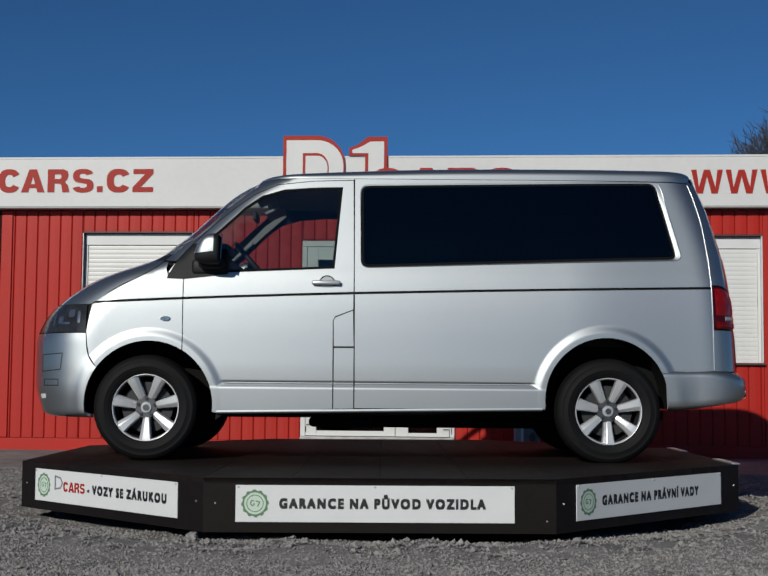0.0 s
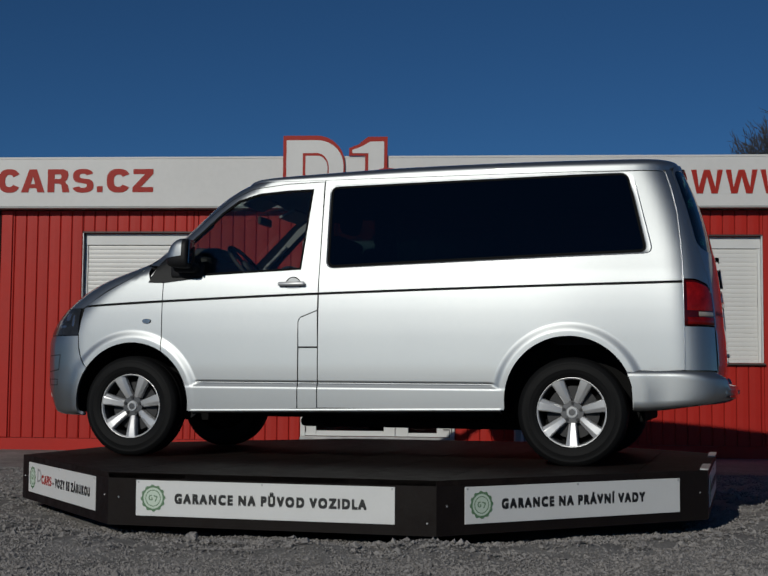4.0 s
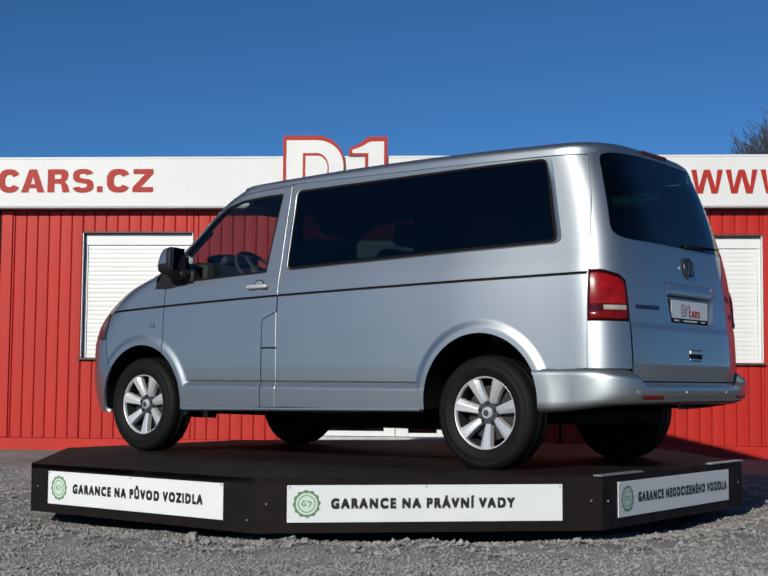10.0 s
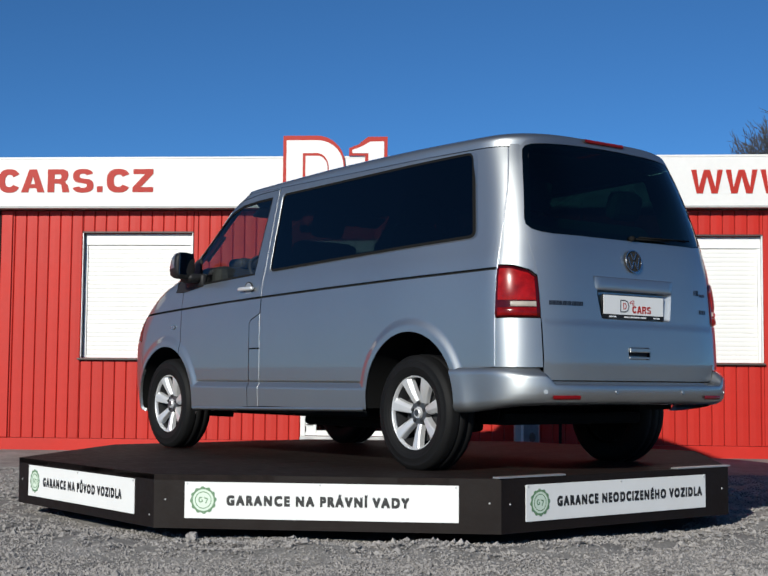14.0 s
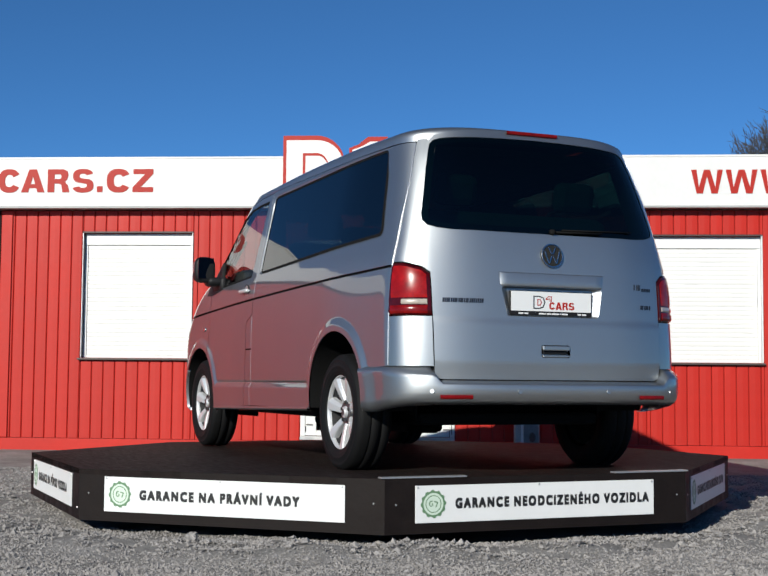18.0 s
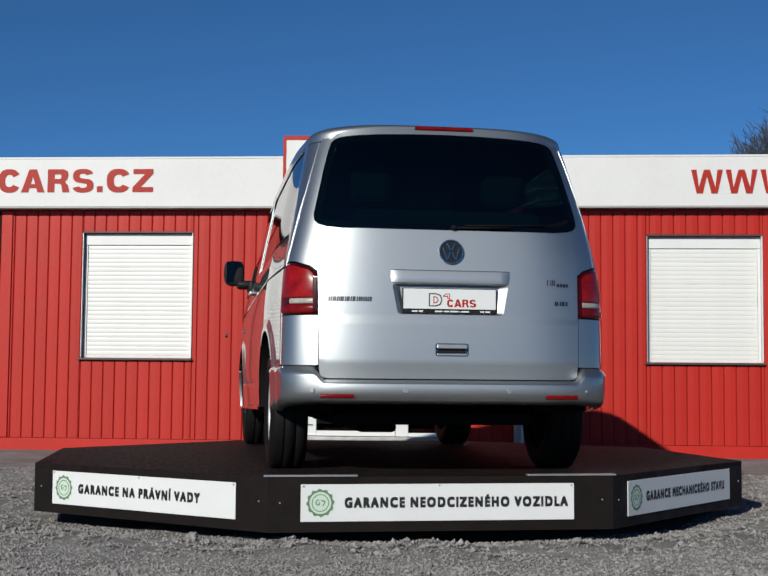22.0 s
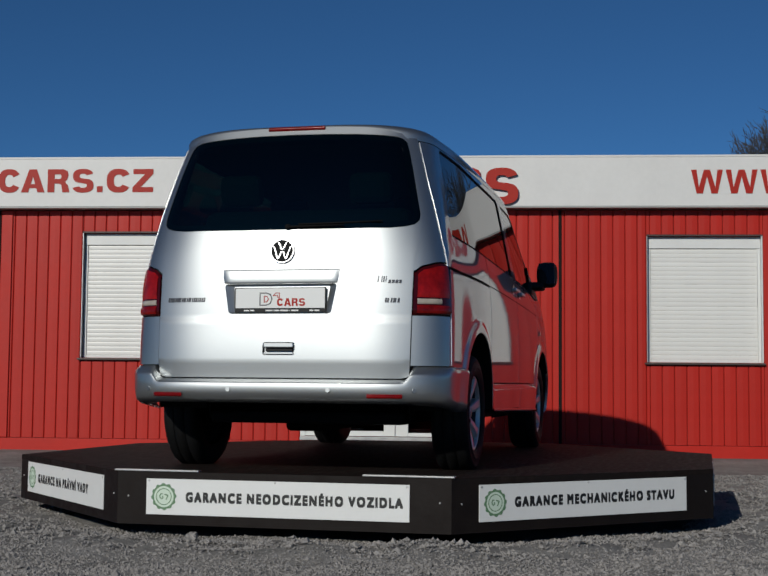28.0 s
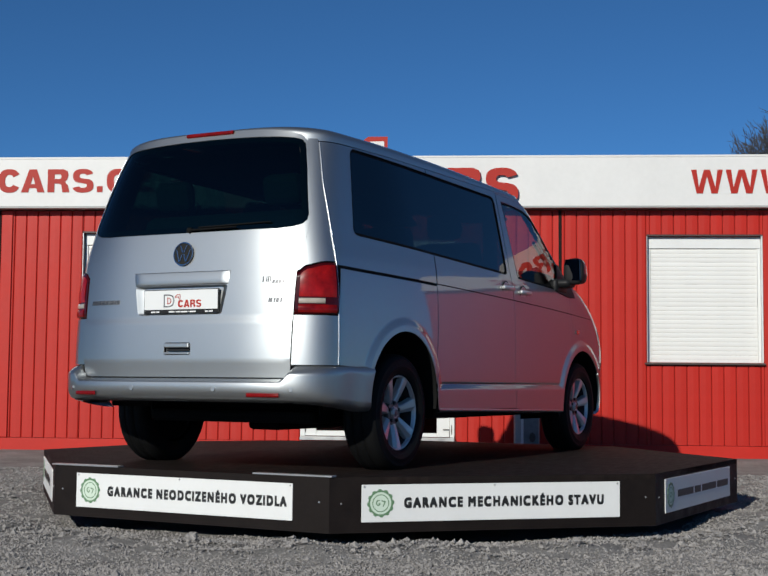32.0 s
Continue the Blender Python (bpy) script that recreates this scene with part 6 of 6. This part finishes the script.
def van_wheels(van):
    w = build_wheel(van)
    w.matrix_basis = pose(-1.525, YC - 0.815, 0.335)
    for x, s in ((1.475, -1), (-1.525, 1), (1.475, 1)):
        copy_thing(w, pose(x, YC + s * 0.815, 0.335, 0, 0, 180 if s > 0 else 0))
    # arches lined near-black: their deep shade is put into the colour
    for cx, cz, r in ARCHES:
        for s in (-1, 1):
            rows = []
            for i in range(25):
                a = radians(-8 + 196 * i / 24)
                x, z = cx + (r + 0.004) * math.cos(a), cz + (r + 0.004) * math.sin(a)
                yo = side_y(x, max(z, 0.3)) - 0.008
                rows.append([(x, YC + s * yo, z), (x, YC + s * 0.62, z)])
            loft_part("arch_liner", rows, RUBBER_DARK, van, "black wheel arch liner", out=(0, 0, -1))
            o = [(cx + (r + 0.02) * math.cos(radians(15 * i - 15)), cz + (r + 0.02) * math.sin(radians(15 * i - 15))) for i in range(15)]
            y0 = YC + s * 0.60
            b2 = prism(o, y0, y0 + 0.01)
            part("arch_back", b2, RUBBER_DARK, van)


def van_inside(van):
    part("floor_pan", boxed(-1.85, 1.90, YC - 0.58, YC + 0.58, 0.27, 0.34, 0.02), RUBBER_DARK, van, "dark floor pan")
    part("floor_pan", boxed(-1.02, 0.98, YC - 0.88, YC + 0.88, 0.295, 0.37, 0.01), RUBBER_DARK, van)
    part("cabin_floor", boxed(-1.0, 1.0, YC - 0.80, YC + 0.80, 0.55, 0.58), CABIN_DARK, van, "dark cabin floor")
    part("cabin_floor", boxed(1.002, 2.25, YC - 0.57, YC + 0.57, 0.55, 0.58), CABIN_DARK, van)
    part("engine_block", boxed(-2.1, -1.15, YC - 0.55, YC + 0.55, 0.28, 0.95, 0.05), RUBBER_DARK, van)
    for x in (-1.525, 1.475):
        part("axle", cylinder(bmesh.new(), 0.05, 0.05, 1.3, pose(x, YC, 0.34, 90, 0, 0), 12), RUBBER_DARK, van)
    part("exhaust", boxed(-0.5, 1.2, YC - 0.35, YC - 0.10, 0.20, 0.27, 0.03), RUBBER_DARK, van, "dark exhaust box")
    part("dashboard", boxed(-1.42, -1.03, YC - 0.76, YC + 0.76, 0.92, 1.375, 0.07), CABIN_DARK, van, "dark dashboard")
    part("instrument_hood", boxed(-1.25, -1.035, YC - 0.57, YC - 0.20, 1.36, 1.445, 0.035), CABIN_DARK, van, "dark instrument hood")
    for y in (-0.38, 0.38):
        vis = part("sun_visor", boxed(-0.14, 0.0, YC + y - 0.2, YC + y + 0.2, -0.01, 0.012, 0.006), CABIN, van, "grey sun visor")
        vis.matrix_basis = pose(-0.74, 0, 1.80, 0, -24, 0)
    bm = bmesh.new()
    rows = []
    for i in range(32):
        a = 2 * math.pi * i / 32
        rows.append([((0.19 + 0.014 * math.cos(b)) * math.cos(a), (0.19 + 0.014 * math.cos(b)) * math.sin(a), 0.014 * math.sin(b)) for b in [math.pi / 4 * j for j in range(8)]])
    vs = [[bm.verts.new(p) for p in r] for r in rows]
    for i in range(32):
        for j in range(8):
            bm.faces.new((vs[i][j], vs[(i + 1) % 32][j], vs[(i + 1) % 32][(j + 1) % 8], vs[i][(j + 1) % 8]))
    box(bm, -0.18, 0.18, -0.02, 0.02, -0.02, 0.0)
    cylinder(bm, 0.06, 0.06, 0.03, None, 16)
    ob = part("steering_wheel", bm, CABIN_DARK, van, "dark steering wheel", smooth=True)
    ob.matrix_basis = pose(-0.891, YC - 0.38, 1.318, 0, 49, 0)
    def seat(x, y, w):
        bm = bmesh.new()
        box(bm, x - 0.25, x + 0.25, y - w / 2, y + w / 2, 0.75, 0.93, 0.05)
        box(bm, -0.07, 0.07, y - w / 2, y + w / 2, 0.0, 0.66, 0.06, pose(x + 0.20, 0, 0.86, 0, 14, 0))
        for dy in ((0,) if w < 0.7 else (-w / 3.2, w / 3.2)):
            box(bm, -0.05, 0.05, y + dy - 0.13, y + dy + 0.13, 0.69, 0.87, 0.045, pose(x + 0.20, 0, 0.86, 0, 14, 0))
        box(bm, x - 0.2, x + 0.2, y - w / 2.4, y + w / 2.4, 0.58, 0.76)
        part("seat", bm, SEAT, van, "dark grey cloth seat with headrest", smooth=False)
    seat(-0.50, YC - 0.42, 0.52)
    seat(-0.50, YC + 0.42, 0.52)
    seat(0.55, YC - 0.42, 0.52)
    seat(0.55, YC + 0.42, 0.52)
    seat(1.55, YC, 1.25)
    for s in (-1, 1):
        part("door_trim", boxed(-1.0, 0.95, *sorted((YC + s * 0.80, YC + s * 0.86)), 0.60, 1.19, 0.02), CABIN, van, "grey inner trim")
        part("door_trim", boxed(0.96, 2.0, *sorted((YC + s * 0.80, YC + s * 0.86)), 0.90, 1.19, 0.02), CABIN, van)
        part("pillar_trim", boxed(-0.27, -0.15, *sorted((YC + s * 0.70, YC + s * 0.765)), 1.19, 1.84, 0.01), CABIN_DARK, van)
        rows = [[(x, YC + s * (half_width(z) - 0.07), z), (x + 0.10, YC + s * (half_width(z) - 0.07), z)] for x, z in [(front_seam(z) + 0.02, z) for z in (1.22, 1.35, 1.5, 1.65, 1.8)]]
        loft_part("pillar_trim", rows, CABIN, van, "grey front pillar trim", out=(0, -s, 0))
        bm = bmesh.new()
        p = [Vector((front_seam(z) + 0.10, YC + s * (half_width(z) - 0.10), z)) for z in (1.42, 1.46, 1.54, 1.58)]
        for a, b in zip(p, p[1:]):
            cylinder(bm, 0.013, 0.013, (b - a).length * 1.1, Matrix.Translation((a + b) / 2) @ (b - a).to_track_quat('Z', 'Y').to_matrix().to_4x4(), 8)
        part("grab_handle", bm, CABIN, van, "grey grab handle", smooth=True)
    part("inner_mirror", boxed(-0.93, -0.90, YC - 0.12, YC + 0.12, 1.66, 1.72, 0.012), CABIN_DARK, van, "dark interior mirror")


def build_van():
    van = empty("van", pose(0, 0, DECK), label="silver people carrier with dark tinted rear windows on the turntable", category="van")
    van_side(van, -1)
    van_side(van, 1)
    van_front(van)
    van_roof(van)
    van_rear(van)
    van_wheels(van)
    van_inside(van)
    return van


# ---------------------------------------------------------------- build
build_ground()
build_stones()
build_clods()
build_office()
build_fascia_signs()
build_cabinet()
build_wall_hole()
turntable = build_turntable()
van = build_van()
oak, ash = build_tree(18.0, 40.0, 11.4, 3), build_tree(18.9, 40.5, 12.0, 5)
birch = build_tree(17.6, 41.5, 10.2, 8, 0.5)
for _tree, _x, _y, _turn in ((oak, 19.0, 41.0, 130), (oak, 18.4, 40.8, 250), (oak, 19.8, 40.2, 40), (ash, 19.9, 42.5, 220), (ash, 19.2, 41.6, 100), (birch, 17.3, 43.0, 140), (birch, 17.1, 40.6, 260), (birch, 17.5, 42.2, 60), (birch, 17.8, 41.0, 310), (birch, 16.9, 42.6, 20)):
    copy_thing(_tree, pose(_x, _y, 0.1, 0, 0, _turn))


def motions():
    """Turn of the table and of the van on it, in degrees, clockwise from above."""
    turn = [
        (0.0, -0.00), (0.5, 1.93), (1.0, 4.87), (1.5, 7.63), (2.0, 9.99), (2.5, 10.78), (3.0, 11.67), (3.5, 13.39),
        (5.5, 22.40), (6.0, 23.93), (6.5, 25.34), (7.0, 27.18), (7.5, 29.19), (8.0, 31.34), (8.5, 33.12), (9.0, 34.81),
        (9.5, 36.33), (10.0, 38.10), (10.5, 39.90), (11.0, 41.91), (11.5, 43.66), (12.0, 45.39), (12.5, 46.80), (13.0, 48.52),
        (13.5, 50.30), (14.0, 52.46), (14.5, 54.44), (16.5, 61.27), (17.0, 63.16), (17.5, 64.96), (18.0, 66.91), (18.5, 68.65),
        (19.0, 70.49), (19.5, 72.19), (20.0, 73.94), (20.5, 75.56), (21.0, 77.53), (21.5, 79.36), (22.0, 81.32), (22.5, 83.18),
        (23.0, 85.18), (23.5, 87.03), (24.0, 89.04), (24.5, 90.85), (25.0, 92.70), (25.5, 94.48), (27.5, 101.96), (28.0, 103.75),
        (28.5, 105.39), (29.0, 107.11), (29.5, 108.79), (30.0, 110.78), (30.5, 112.79), (31.0, 114.93), (31.5, 116.82), (32.0, 118.62),
    ]
    lean = pose(0, 0, 0, 0.12, -0.17, 0)      # the deck is not quite level on its bearing
    walk(turntable, [(t, pose(0, 0, DECK, 0, 0, -a) @ lean) for t, a in turn])
    walk(van, [(t, pose(0, 0, DECK, 0, 0, -a)) for t, a in turn])


motions()
